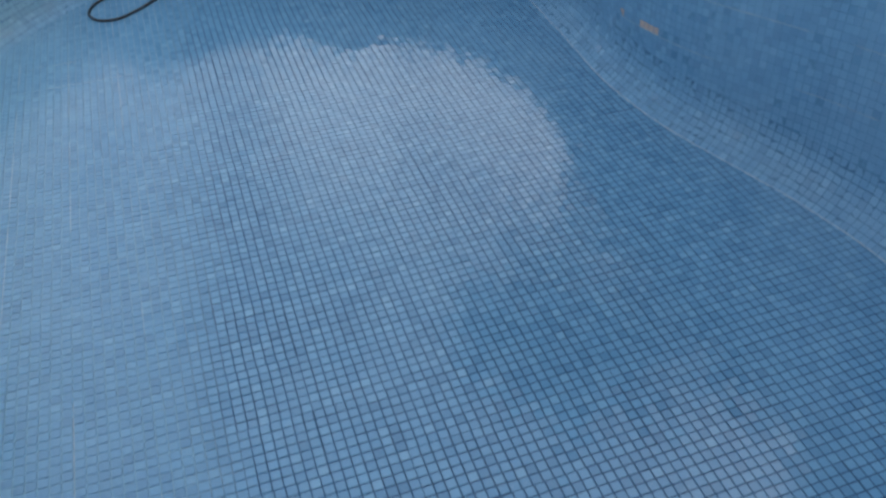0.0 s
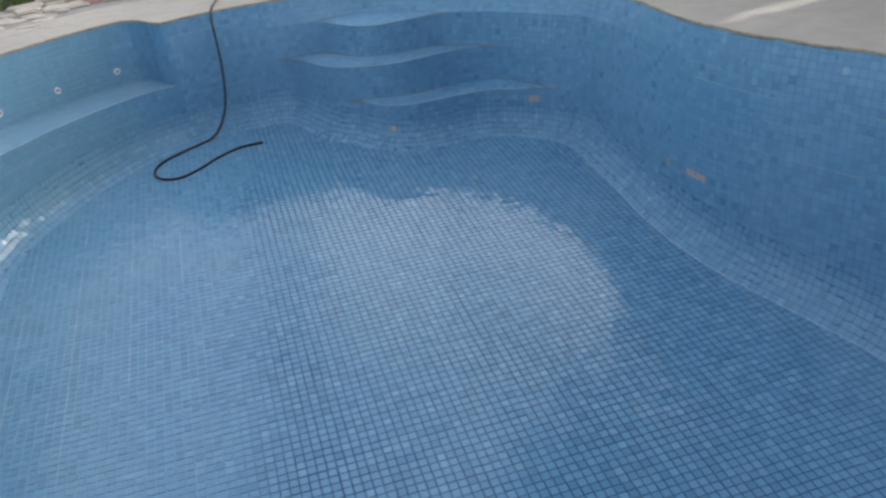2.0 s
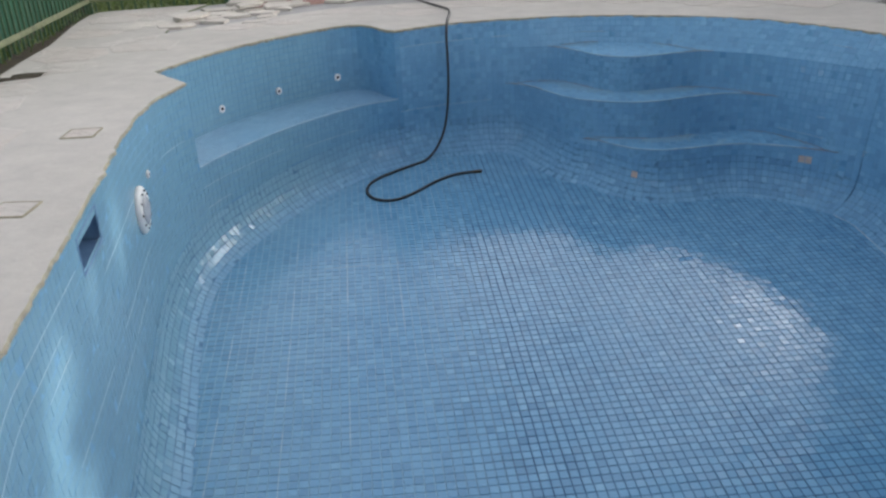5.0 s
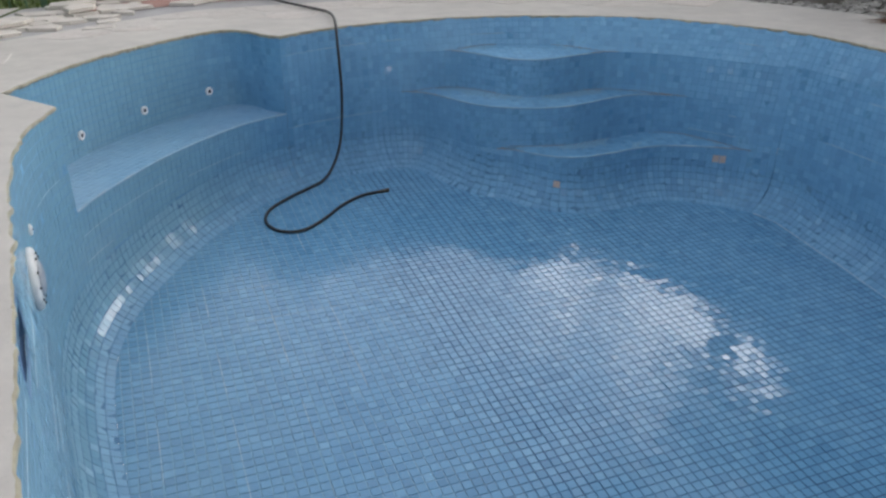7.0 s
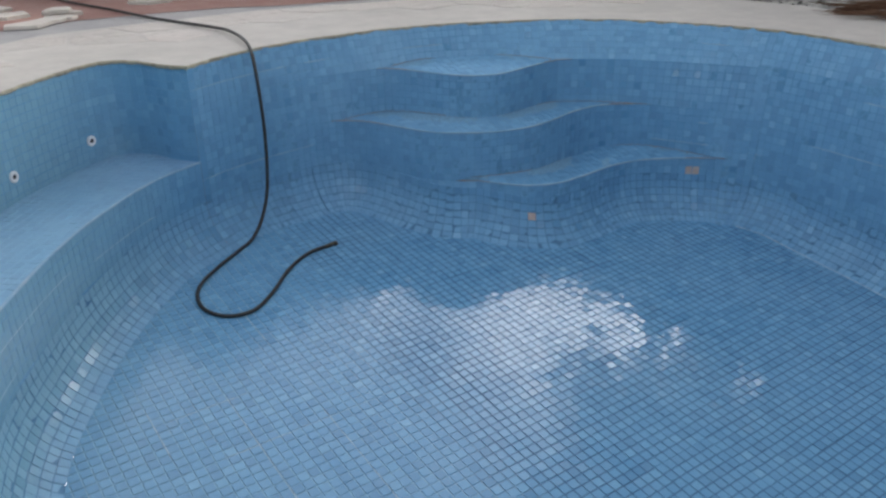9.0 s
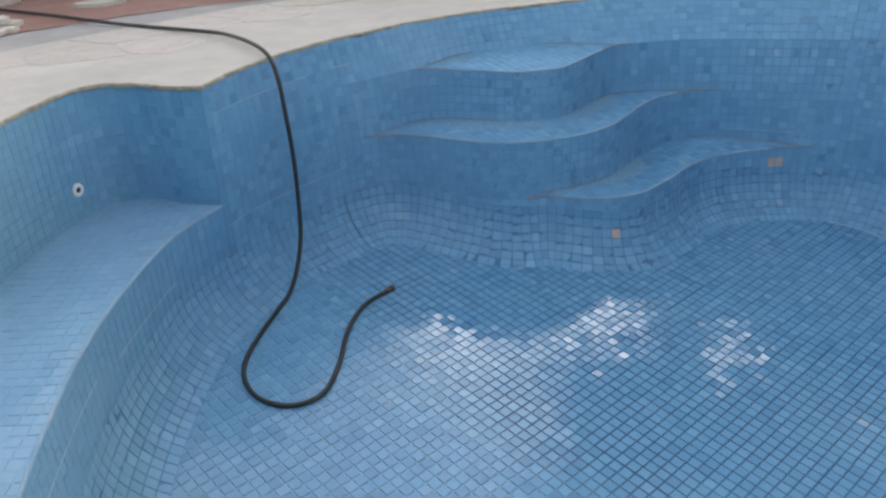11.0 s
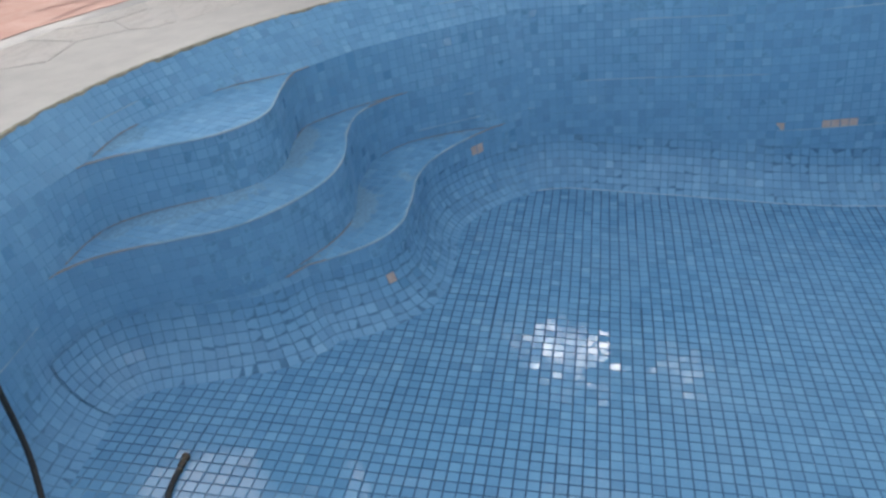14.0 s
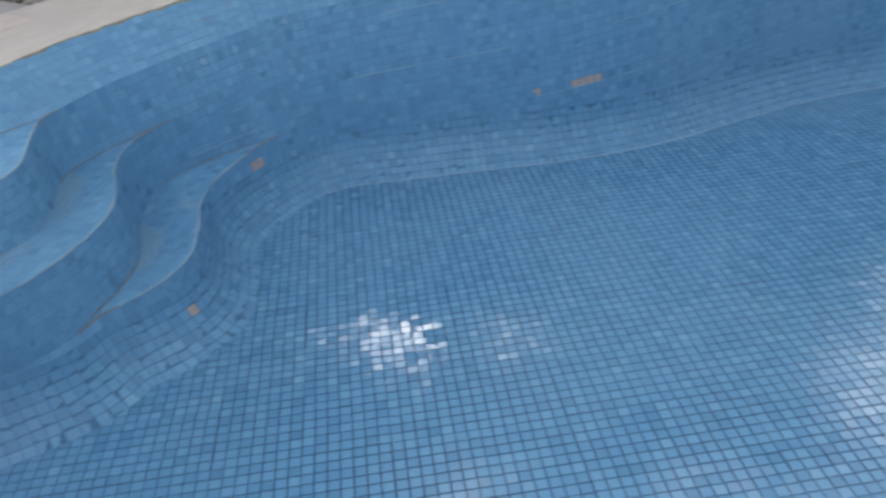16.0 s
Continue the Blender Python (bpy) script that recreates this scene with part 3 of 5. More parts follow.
def arc_at(curve, s, at):
    return s[arc_index(curve, at)]


SK_A, SK_B = arc_at(WALL, main.s, (-3.155, 3.37)), arc_at(WALL, main.s, (-3.02, 3.05))
SKIM = (min(SK_A, SK_B), max(SK_A, SK_B), -0.205, -0.075)
S_A, S_B = main.s[arc_index(WALL, (-2.30, 7.62))], main.s[arc_index(WALL, (0.80, 6.86))]
COLUMN = main.s[-1] / int(main.s[-1] / PITCH)
S_A, S_B = round(S_A / COLUMN) * COLUMN, round(S_B / COLUMN) * COLUMN
OPEN = [SKIM, (S_A + 2 * COLUMN, S_B - 2 * COLUMN, -9.0, 9.0)]
ORANGE_SPOTS = [((0.61, 6.80, -0.80), 0.045, 0.022), ((1.33, 5.14, -0.99), 0.13, 0.027), ((1.30, 5.20, -0.94), 0.06, 0.025), ((1.18, 5.42, -0.97), 0.05, 0.025), ((-1.82, 7.61, -0.875), 0.05, 0.03), ((-0.98, 6.75, -1.02), 0.06, 0.03),
                ((0.30, 6.95, -0.92), 0.05, 0.03), ((-2.35, 7.35, -0.85), 0.04, 0.03)]

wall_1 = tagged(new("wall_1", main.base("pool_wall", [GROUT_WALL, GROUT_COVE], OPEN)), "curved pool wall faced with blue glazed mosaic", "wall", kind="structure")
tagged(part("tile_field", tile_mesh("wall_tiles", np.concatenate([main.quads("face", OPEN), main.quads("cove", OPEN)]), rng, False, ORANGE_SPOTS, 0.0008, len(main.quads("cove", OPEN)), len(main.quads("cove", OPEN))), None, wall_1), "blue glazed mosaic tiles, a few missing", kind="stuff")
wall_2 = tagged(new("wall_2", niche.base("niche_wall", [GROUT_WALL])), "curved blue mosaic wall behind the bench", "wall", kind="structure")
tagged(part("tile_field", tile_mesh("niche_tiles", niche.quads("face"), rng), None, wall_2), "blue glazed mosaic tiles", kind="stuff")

# concrete shell out of view behind the tiles, added to block light at the seams
ring = np.concatenate([WALL[:-1] - normals(WALL)[:-1] * 0.10, NICHE[:-1] - normals(NICHE)[:-1] * 0.10])
sv = [(x, y, z) for x, y in ring for z in (-0.026, -2.1)]
sf = [(2 * i, 2 * i + 1, (2 * i + 3) % len(sv), (2 * i + 2) % len(sv)) for i in range(len(ring))]
part("shell", mesh_of("shell", sv, sf, SHELL), None, wall_1, "unseen rough concrete behind the tiles, blocks light at the seams")

# floor
FOOT = np.concatenate([main.foot()[:-1], front.foot()[:-1]])
FOOT = FOOT[::3]
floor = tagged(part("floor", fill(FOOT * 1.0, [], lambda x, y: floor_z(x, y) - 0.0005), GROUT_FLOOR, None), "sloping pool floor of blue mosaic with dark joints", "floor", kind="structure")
BARE = (-2.55, -1.5, 5.35, 6.2)
fv, ff, singles = flat_tiles(FOOT, [], GRID, floor_z, rng, skip=BARE)
tagged(part("tile_field", mesh_of("floor_tiles", fv, ff, TILE), None, floor), "blue glazed mosaic tiles", kind="stuff")

# bench
bench = tagged(part("bench", fill(np.concatenate([BENCH_FRONT[:-1], NICHE[::-1][:-1]]), [], lambda x, y: BENCH_Z), GROUT_SEAT, None), "built-in blue mosaic bench under the water jets", "bench")
bv, bf, _ = flat_tiles(np.concatenate([BENCH_FRONT[:-1], NICHE[::-1][:-1]]), [], radians(68), lambda x, y: BENCH_Z, rng, 0.0018, PITCH, 0.0012)
tagged(part("seat", mesh_of("bench_seat_tiles", bv, bf, TILE_SEAT), None, bench), "pale chalky blue mosaic seat", kind="stuff")
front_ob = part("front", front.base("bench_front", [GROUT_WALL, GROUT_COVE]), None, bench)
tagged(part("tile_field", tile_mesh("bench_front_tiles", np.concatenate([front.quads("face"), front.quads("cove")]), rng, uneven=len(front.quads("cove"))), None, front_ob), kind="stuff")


def nosing(curve, z, name, parent, width=0.012):
    """The pale rounded joint along the front of a step."""
    nn = normals(curve)
    prof = [(-0.008, 0.0026), (-0.003, 0.0042), (0.002, 0.003), (0.0036, -0.002), (0.003, -0.006)]
    verts, faces = [], []
    for p, n in zip(curve, nn):
        verts += [(p[0] + n[0] * a, p[1] + n[1] * a, z + b) for a, b in prof]
    k = len(prof)
    for i in range(len(curve) - 1):
        faces += [(i * k + j, (i + 1) * k + j, (i + 1) * k + j + 1, i * k + j + 1) for j in range(k - 1)]
    return part(name, mesh_of(name, verts, faces, NOSE, None, True), None, parent, "thin pale worn edge joint")


NOSE = mortar_material("worn_joint", (0.20, 0.36, 0.50), (0.36, 0.45, 0.52), 7.0)

def strip_mesh(name, lines, width, mat, rng):
    """Thin raised lines, each an N x 3 run of places with the surface normal and the sideways direction."""
    verts, faces = [], []
    for p, n, t in lines:
        side = np.cross(n, t)
        k0 = len(verts)
        w = width * (0.6 + 0.7 * rng.random(len(p)))
        w[0] = w[-1] = width * 0.1
        for q, nn, sd, ww in zip(p, n, side, w):
            verts += [tuple(q - sd * ww / 2 + nn * 0.0012), tuple(q + nn * 0.0030), tuple(q + sd * ww / 2 + nn * 0.0012)]
        for i in range(len(p) - 1):
            for j in (0, 1):
                faces.append((k0 + i * 3 + j, k0 + i * 3 + j + 1, k0 + i * 3 + j + 4, k0 + i * 3 + j + 3))
    return mesh_of(name, verts, faces, mat, None, True)


def run(points):
    """Tangents of a run."""
    t = np.gradient(points, axis=0)
    return t / (np.linalg.norm(t, axis=1)[:, None] + 1e-9)


# steps: the far wall with three crescent treads that run out into it
def along_wall(curve):
    """Arc length on the wall and distance in front of it, for a curve in plan."""
    k = np.argmin(np.linalg.norm(curve[:, None] - WALL[None], axis=2), axis=1)
    n = main.n[k]
    r = curve - WALL[k]
    return main.s[k] + r[:, 0] * -n[:, 1] * TURN + r[:, 1] * n[:, 0] * TURN, (r * n).sum(1)


heading_0 = WALL[40] - WALL[38]
TURN = 1.0 if heading_0[0] * -main.n[39][1] + heading_0[1] * main.n[39][0] > 0 else -1.0
S = np.linspace(S_A, S_B, int((S_B - S_A) / 0.012))
PLAIN = main.columns(S, "face")
W_P, W_N = PLAIN[0], PLAIN[1] / np.linalg.norm(PLAIN[1], axis=1)[:, None]
smooth = lambda a, k=5: np.convolve(np.pad(a, k, mode="edge"), np.ones(2 * k + 1) / (2 * k + 1), mode="valid")


def plain_inset(z):
    return np.array([np.interp(-z, -f[:, 1], f[:, 0]) for f in PLAIN[2]])


def inset_of(curve, z):
    """A curve as distance in front of the wall for every S; past its tips it eases back to the plain wall."""
    a, d = along_wall(curve)
    order = np.argsort(a)
    a, d = a[order], d[order]
    base = plain_inset(z)
    out = np.interp(S, a, d)
    for side in (S < a[0], S > a[-1]):
        if side.any():
            first = side[0]
            tip_s, tip_d = (a[0], d[0]) if first else (a[-1], d[-1])
            k = int(np.argmin(np.abs(S - tip_s)))
            u = np.clip(np.abs(S - tip_s) / max(0.05, abs(S[0 if first else -1] - tip_s)), 0, 1)
            ease = 1 - u * u * (3 - 2 * u)
            out = np.where(side, base + (tip_d - base[k]) * ease, out)
    return smooth(out), a[0], a[-1]


LEVELS = []
under = np.zeros(len(S))
for k in range(3):
    rear, s0, s1 = inset_of(REARS[k], STEP_Z[k])
    fore, _, _ = inset_of(FRONTS[k], STEP_Z[k])
    open_tread = (S > s0) & (S < s1)
    raised = np.zeros(len(S))
    if k == 2:
        rear = np.where(S < s0, under + 0.012, rear)
        fore = np.where(S < s0, under + 0.012, fore)
    if k == 0:
        raised = 0.025 * np.clip((fore - rear) / 0.35, 0, 1)
    else:
        raised = 0.28 * np.clip(under + 0.006 - rear, 0, 0.1) * open_tread
    rear = np.maximum(rear, under + 0.006)
    fore = np.where(open_tread, np.maximum(fore, rear), rear)
    rear, fore, raised = smooth(rear, 2), smooth(fore, 2), smooth(raised, 3)
    LEVELS.append((rear, fore, raised, s0, s1))
    under = fore


def at_wall(inset, z):
    return np.concatenate([W_P + W_N * inset[:, None], (np.zeros(len(S)) + z)[:, None]], 1)


def resample(top, low):
    """Both edges of a band, at even steps of their mean length."""
    mid = (top + low) / 2
    run_s = np.concatenate([[0], np.cumsum(np.linalg.norm(np.diff(mid, axis=0), axis=1))])
    q = np.linspace(0, run_s[-1], int(run_s[-1] / 0.012) + 2)
    f = lambda a: np.stack([np.interp(q, run_s, a[:, j]) for j in range(3)], 1)
    return f(top), f(low), q


class Band:
    """A tiled band between an upper and a lower edge, with a cove below where asked."""

    def __init__(self, top, low, cove=False):
        self.top, self.low, self.s = resample(top, low)
        self.rows = [self.top + (self.low - self.top) * u for u in np.linspace(0, 1, 6)]
        self.arc = None
        if cove:
            n = normals(self.low[:, :2])
            inward = np.array((-0.8, 4.5)) - self.low[:, :2]
            n *= np.sign((n * inward).sum(1))[:, None]
            n = np.stack([smooth(n[:, 0], 8), smooth(n[:, 1], 8)], 1)
            for e in range(14):
                u = e / 14
                n[e] = W_N[0] * (1 - u) + n[e] * u
                n[-1 - e] = W_N[-1] * (1 - u) + n[-1 - e] * u
            n /= np.linalg.norm(n, axis=1)[:, None]
            a = np.linspace(0, COVE_END, 9)
            foot_z = floor_z(*(self.low[:, :2] + n * 0.2).T)
            self.arc = [np.concatenate([self.low[:, :2] + n * (COVE_R * (1 - math.cos(w))), (foot_z + R_COVE - COVE_R * math.sin(w))[:, None]], 1) for w in a]

    def base(self, name):
        rows = self.rows + (self.arc[1:] if self.arc else [])
        m = len(self.s)
        verts = np.concatenate(rows)
        j, i = np.meshgrid(np.arange(len(rows) - 1), np.arange(m - 1), indexing="ij")
        a = (j * m + i).ravel()
        ids = (j.ravel() >= len(self.rows) - 1).astype(int)
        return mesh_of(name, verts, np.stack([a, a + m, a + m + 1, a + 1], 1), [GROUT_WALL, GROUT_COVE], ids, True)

    def quads(self, grid, gap=0.0018):
        grid = np.array(grid)
        down = np.concatenate([np.zeros((1, grid.shape[1])), np.cumsum(np.linalg.norm(np.diff(grid, axis=0), axis=2), 0)])
        cols = int(self.s[-1] / PITCH)
        step = self.s[-1] / cols
        out = []

        def place(sa, d):
            x = sa / self.s[-1] * (grid.shape[1] - 1)
            i = min(int(x), grid.shape[1] - 2)
            u = x - i
            line, dd = grid[:, i] * (1 - u) + grid[:, i + 1] * u, down[:, i] * (1 - u) + down[:, i + 1] * u
            return np.array([np.interp(d, dd, line[:, j]) for j in range(3)]), dd[-1]

        for c in range(cols):
            a, b = c * step + gap, (c + 1) * step - gap
            total = place((a + b) / 2, 0.0)[1]
            count = max(1, int(round(total / PITCH)))
            dv = total / count
            for r in range(count):
                out.append([place(a, r * dv + gap)[0], place(a, (r + 1) * dv - gap)[0], place(b, (r + 1) * dv - gap)[0], place(b, r * dv + gap)[0]])
        return np.array(out)

    def tiles(self, name):
        q = [self.quads(self.rows)] + ([self.quads(self.arc)] if self.arc else [])
        return tile_mesh(name, np.concatenate(q), rng, False, ORANGE_SPOTS, 0.0008, len(q[-1]) if self.arc else 1, len(q[-1]) if self.arc else 0)


def crease(points, name, parent, material, width, words):
    up = np.tile(np.array((0.0, 0.0, 1.0)), (len(points), 1))
    up[:, :2] = W_N[:1] * 0.5
    return part(name, strip_mesh(name, [(points, up, run(points))], width, material, rng), None, parent, words)


foot_level = np.mean(floor_z(W_P[:, 0], W_P[:, 1] - 0.4))
back_band = Band(at_wall(np.zeros(len(S)), -0.001), at_wall(LEVELS[0][0], STEP_Z[0] + LEVELS[0][2]))
wall_3 = tagged(new("wall_3", back_band.base("step_wall")), "curved blue mosaic wall above the entry steps", "wall", kind="structure")
tagged(part("tile_field", back_band.tiles("step_wall_tiles"), None, wall_3), "blue glazed mosaic tiles", kind="stuff")
STEP_OBJECTS = []
for k, words in enumerate(("small crescent top entry step of blue mosaic", "broad curved middle step of blue mosaic", "narrow curved bottom step of blue mosaic")):
    rear, fore, raised, s0, s1 = LEVELS[k]
    z = STEP_Z[k]
    on = (S >= s0) & (S <= s1)
    r3, f3 = at_wall(rear, z + raised), at_wall(fore, z)
    m = int(on.sum())
    strips = [r3[on] + (f3[on] - r3[on]) * u for u in np.linspace(0, 1, 5)]
    j, i = np.meshgrid(np.arange(4), np.arange(m - 1), indexing="ij")
    a = (j * m + i).ravel()
    step = tagged(part("pool_step", mesh_of("pool_step", np.concatenate(strips) - np.array((0, 0, 0.0005)), np.stack([a, a + m, a + m + 1, a + 1], 1), GROUT_SEAT, None, True), None, None), words, "step", "entry steps")
    STEP_OBJECTS.append(step)
    ra, fa, za = r3[on], f3[on], raised[on]

    def tread_z(x, y):
        i = int(np.argmin((ra[:, 0] + fa[:, 0] - 2 * x) ** 2 + (ra[:, 1] + fa[:, 1] - 2 * y) ** 2))
        d = fa[i, :2] - ra[i, :2]
        u = np.clip(((x - ra[i, 0]) * d[0] + (y - ra[i, 1]) * d[1]) / max(1e-4, d @ d), 0, 1)
        return z + za[i] * (1 - u)

    outline = np.concatenate([fa[:, :2], ra[::-1, :2][1:-1]])
    tv, tf, _ = flat_tiles(outline, [], radians(4), tread_z, rng, 0.0011, PITCH, 0.0008)
    tagged(part("tread", mesh_of("tread_tiles", tv, tf, TILE_TREAD), None, step), kind="stuff")
    if k < 2:
        band = Band(f3, at_wall(LEVELS[k + 1][0], STEP_Z[k + 1] + LEVELS[k + 1][2]))
    else:
        low = at_wall(fore + 0.012, foot_level)
        low[:, 2] = floor_z(low[:, 0], low[:, 1] - 0.2) + R_COVE
        band = Band(f3, low, True)
    riser = part("riser", band.base("riser"), None, step)
    tagged(part("tile_field", band.tiles("riser_tiles"), None, riser), kind="stuff")
    lip_line = resample(fa, fa)[0]
    nosing(lip_line[:, :2], z, "edge", step)
BROWN = mortar_material("brown_open_joint", (0.27, 0.25, 0.24), (0.16, 0.20, 0.25), 9.0)
for step, (rear, fore, raised, s0, s1), z in zip(STEP_OBJECTS, LEVELS, STEP_Z):
    reach = s1 - s0
    for a, b, inset, up_by in ((s0 - 0.06, s0 + reach * 0.10, fore, 0.0), (s1 - reach * 0.10, s1 + 0.10, fore, 0.0), (s0 + 0.05, s0 + reach * 0.30, rear, 1.0), (s1 - reach * 0.36, s1 - 0.04, rear, 1.0)):
        sel = (S > a) & (S < b)
        if sel.sum() > 5:
            line = at_wall(inset, z + raised * up_by)[sel] + np.concatenate([W_N[sel] * 0.003, np.full((int(sel.sum()), 1), 0.002)], 1)
            crease(line, "joint", step, BROWN, 0.009 if up_by == 0 else 0.006, "brown worn joint where the tread runs into the wall")
nosing(BENCH_FRONT, BENCH_Z, "edge", bench)

# ---- pale grout lines ----
PALE = plain("pale_grout", (0.35, 0.46, 0.54), (0.24, 0.38, 0.50), 25.0, 0.85)


# along the foot of the wall
foot = main.foot()
sel = (main.s > S_B) & (foot[:, 0] > 0.35) & (foot[:, 1] > 0.9)
fp = np.stack([foot[sel][:, 0], foot[sel][:, 1], floor_z(foot[sel][:, 0], foot[sel][:, 1]) + 0.001], 1)
up = np.tile(np.array((0.0, 0.0, 1.0)), (len(fp), 1))
part("joint", strip_mesh("foot_joint", [(fp, up, run(fp))], 0.013, PALE, rng), None, wall_1, "pale mortar joint along the foot of the wall")

# between the sheets of floor tiles, where the joints were filled
lo, hi = FOOT.min(0) - 0.1, FOOT.max(0) + 0.1
reach = np.linalg.norm(hi - lo) / 2 + 0.1
ga = np.arange(-reach, reach, PITCH)
cuts = [(ga[i] + ga[i + 1]) / 2 for i in range(len(ga) - 1) if round(ga[i] / PITCH) // 7 != round(ga[i + 1] / PITCH) // 7]
mid_p, ca, sa = (lo + hi) / 2, math.cos(GRID), math.sin(GRID)
lines = []
for across in cuts:
    for turn, odds in ((0, 0.75), (1, 0.22)):
        a = -reach
        while a < reach:
            ln = rng.uniform(0.2, 0.9)
            if rng.random() < odds:
                w = np.linspace(a, a + ln, max(3, int(ln / 0.04)))
                gx, gy = (np.full_like(w, across), w) if turn == 0 else (w, np.full_like(w, across))
                q = np.stack([mid_p[0] + gx * ca - gy * sa, mid_p[1] + gx * sa + gy * ca], 1)
                if inside(FOOT, q[[0, -1]]).all() and (q[:, 0] + 0.27 * q[:, 1]).max() < -0.75:
                    q = np.concatenate([q, floor_z(q[:, 0], q[:, 1])[:, None]], 1)
                    lines.append((q, np.tile(np.array((0.0, 0.0, 1.0)), (len(q), 1)), run(q)))
            a += ln + rng.uniform(0.05, 0.6)
tagged(part("joint", strip_mesh("floor_joints", lines, 0.0055, PALE, rng), None, floor, "pale filled joints between sheets of tile"), kind="stuff")


def wall_lines(ribbon, rows, odds, s_from=0.0, s_to=None):
    out = []
    end = ribbon.s[-1] if s_to is None else s_to
    for d in rows:
        a = s_from
        while a < end - 0.3:
            ln = rng.uniform(0.2, 1.1)
            if rng.random() < odds and a + ln < end:
                w = np.linspace(a, a + ln, max(4, int(ln / 0.04)))
                q, total = ribbon.points(w, np.full_like(w, d), "face")
                if (d < total - 0.05).all():
                    _, nn, _ = ribbon.columns(w, "face")
                    n3 = np.concatenate([nn, np.zeros((len(nn), 1))], 1)
                    out.append((q, n3, run(q)))
            a += ln + rng.uniform(0.1, 0.8)
    return out


lines = wall_lines(main, [PITCH * 7 * i for i in range(1, 5)], 0.7) + wall_lines(main, [PITCH * 3, PITCH * 5, PITCH * 10, PITCH * 12, PITCH * 17], 0.28)
tagged(part("joint", strip_mesh("wall_joints", lines, 0.0050, PALE, rng), None, wall_1, "pale filled joints between sheets of tile"), kind="stuff")
lines = wall_lines(front, [PITCH * 3, PITCH * 4, PITCH * 6, PITCH * 8], 0.5)
tagged(part("joint", strip_mesh("bench_joints", lines, 0.005, PALE, rng), None, front_ob), kind="stuff")

# ---- the deck ----
RIM = np.concatenate([WALL[:-1], NICHE[:-1]])
rim_n = np.concatenate([normals(WALL)[:-1], normals(NICHE)[:-1]])
wob = np.array([noise.noise((p[0] * 5, p[1] * 5, 0)) * 0.012 + noise.noise((p[0] * 14, p[1] * 14, 5)) * 0.011 + noise.noise((p[0] * 38, p[1] * 38, 3)) * 0.008 for p in RIM])
lap = 0.004
EDGE = RIM + rim_n * (lap + np.maximum(wob, -0.003))[:, None]
OUTER = np.array([(-5.0, -2.5), (-5.03, 4.6), (-5.2, 5.3), (-5.42, 5.85), (-5.63, 6.43), (-6.08, 7.35), (-6.33, 7.96), (-6.36, 8.18), (-5.78, 8.52), (-5.42, 8.70), (-5.38, 8.2), (-4.92, 6.97), (-4.3, 7.87), (-3.85, 8.42), (-3.18, 8.68), (-2.35, 8.97), (-1.77, 9.02), (-0.6, 9.12), (0.5, 8.97), (0.97, 8.52), (1.3, 8.12), (1.6, 7.66), (1.72, 6.78), (1.98, 6.08), (2.36, 5.58), (2.75, 5.0), (3.6, 4.0), (4.4, 2.4), (4.4, -2.5)])
deck_bm = fill(OUTER, [EDGE[::1]], lambda x, y: 0.0)
deck = tagged(part("pavement", deck_bm, DECK, None), "pale grey stone and mortar paving around the empty pool", "paving", kind="structure")
k = len(EDGE)
lip_prof = [(0.0, 0.0), (0.006, -0.005), (0.006, -0.017), (-0.006, -0.025), (-0.16, -0.0255)]
lv, lf = [], []
for i, (p, n) in enumerate(zip(EDGE, rim_n)):
    w = noise.noise((p[0] * 16, p[1] * 16, 9)) * 0.006
    lv += [(p[0] + n[0] * (a + (w if 0 < j < 3 else 0)), p[1] + n[1] * (a + (w if 0 < j < 3 else 0)), b + (w * 0.8 if j > 1 else 0)) for j, (a, b) in enumerate(lip_prof)]
for i in range(k):
    m2 = (i + 1) % k
    lf += [(i * 5 + j, m2 * 5 + j, m2 * 5 + j + 1, i * 5 + j + 1) for j in range(4)]
part("edge", mesh_of("deck_edge", lv, lf, LIP), None, deck, "rough broken mortar edge over the tiles")

# ---- ground ----
gz = -0.05
bm = fill(np.array([(-900, -900), (900, -900), (900, 900), (-900, 900)]), [np.array([(-4.7, -1.0), (4.0, -1.0), (4.0, 2.2), (2.2, 5.2), (1.3, 7.3), (0.5, 8.2), (-2.0, 8.5), (-3.6, 7.9), (-4.45, 7.2), (-4.7, 5)])], lambda x, y: gz)
ground = tagged(part("ground", bm, LAWN, None), "sunlit rough lawn around the pool terrace", "lawn", kind="structure")

# red and grey strips behind the paving
strip = tagged(part("kerb_strip", fill(np.array([(-4.92, 6.97), (-4.3, 7.87), (-3.85, 8.42), (-3.18, 8.68), (-2.35, 8.97), (-1.77, 9.02), (-0.6, 9.12), (0.5, 8.97), (0.97, 8.52), (2.4, 10.8), (-5.0, 11.4), (-5.15, 9.0), (-5.42, 8.70), (-5.38, 8.2)]), [], lambda x, y: -0.016), STRIP, None), "grey raw mortar strip along the edge of the paving", "screed", kind="structure")
red = tagged(part("screed", fill(np.array([(-4.75, 8.35), (-4.16, 8.75), (-3.71, 9.04), (-3.15, 9.18), (-2.6, 9.27), (-2.2, 9.22), (-1.6, 9.30), (-0.6, 9.38), (0.6, 9.2), (1.1, 9.0), (2.2, 10.6), (-4.9, 11.2), (-5.08, 9.2)]), [], lambda x, y: -0.011), TERRACOTTA, None), "dusty red screed behind the paving", "screed", kind="structure")
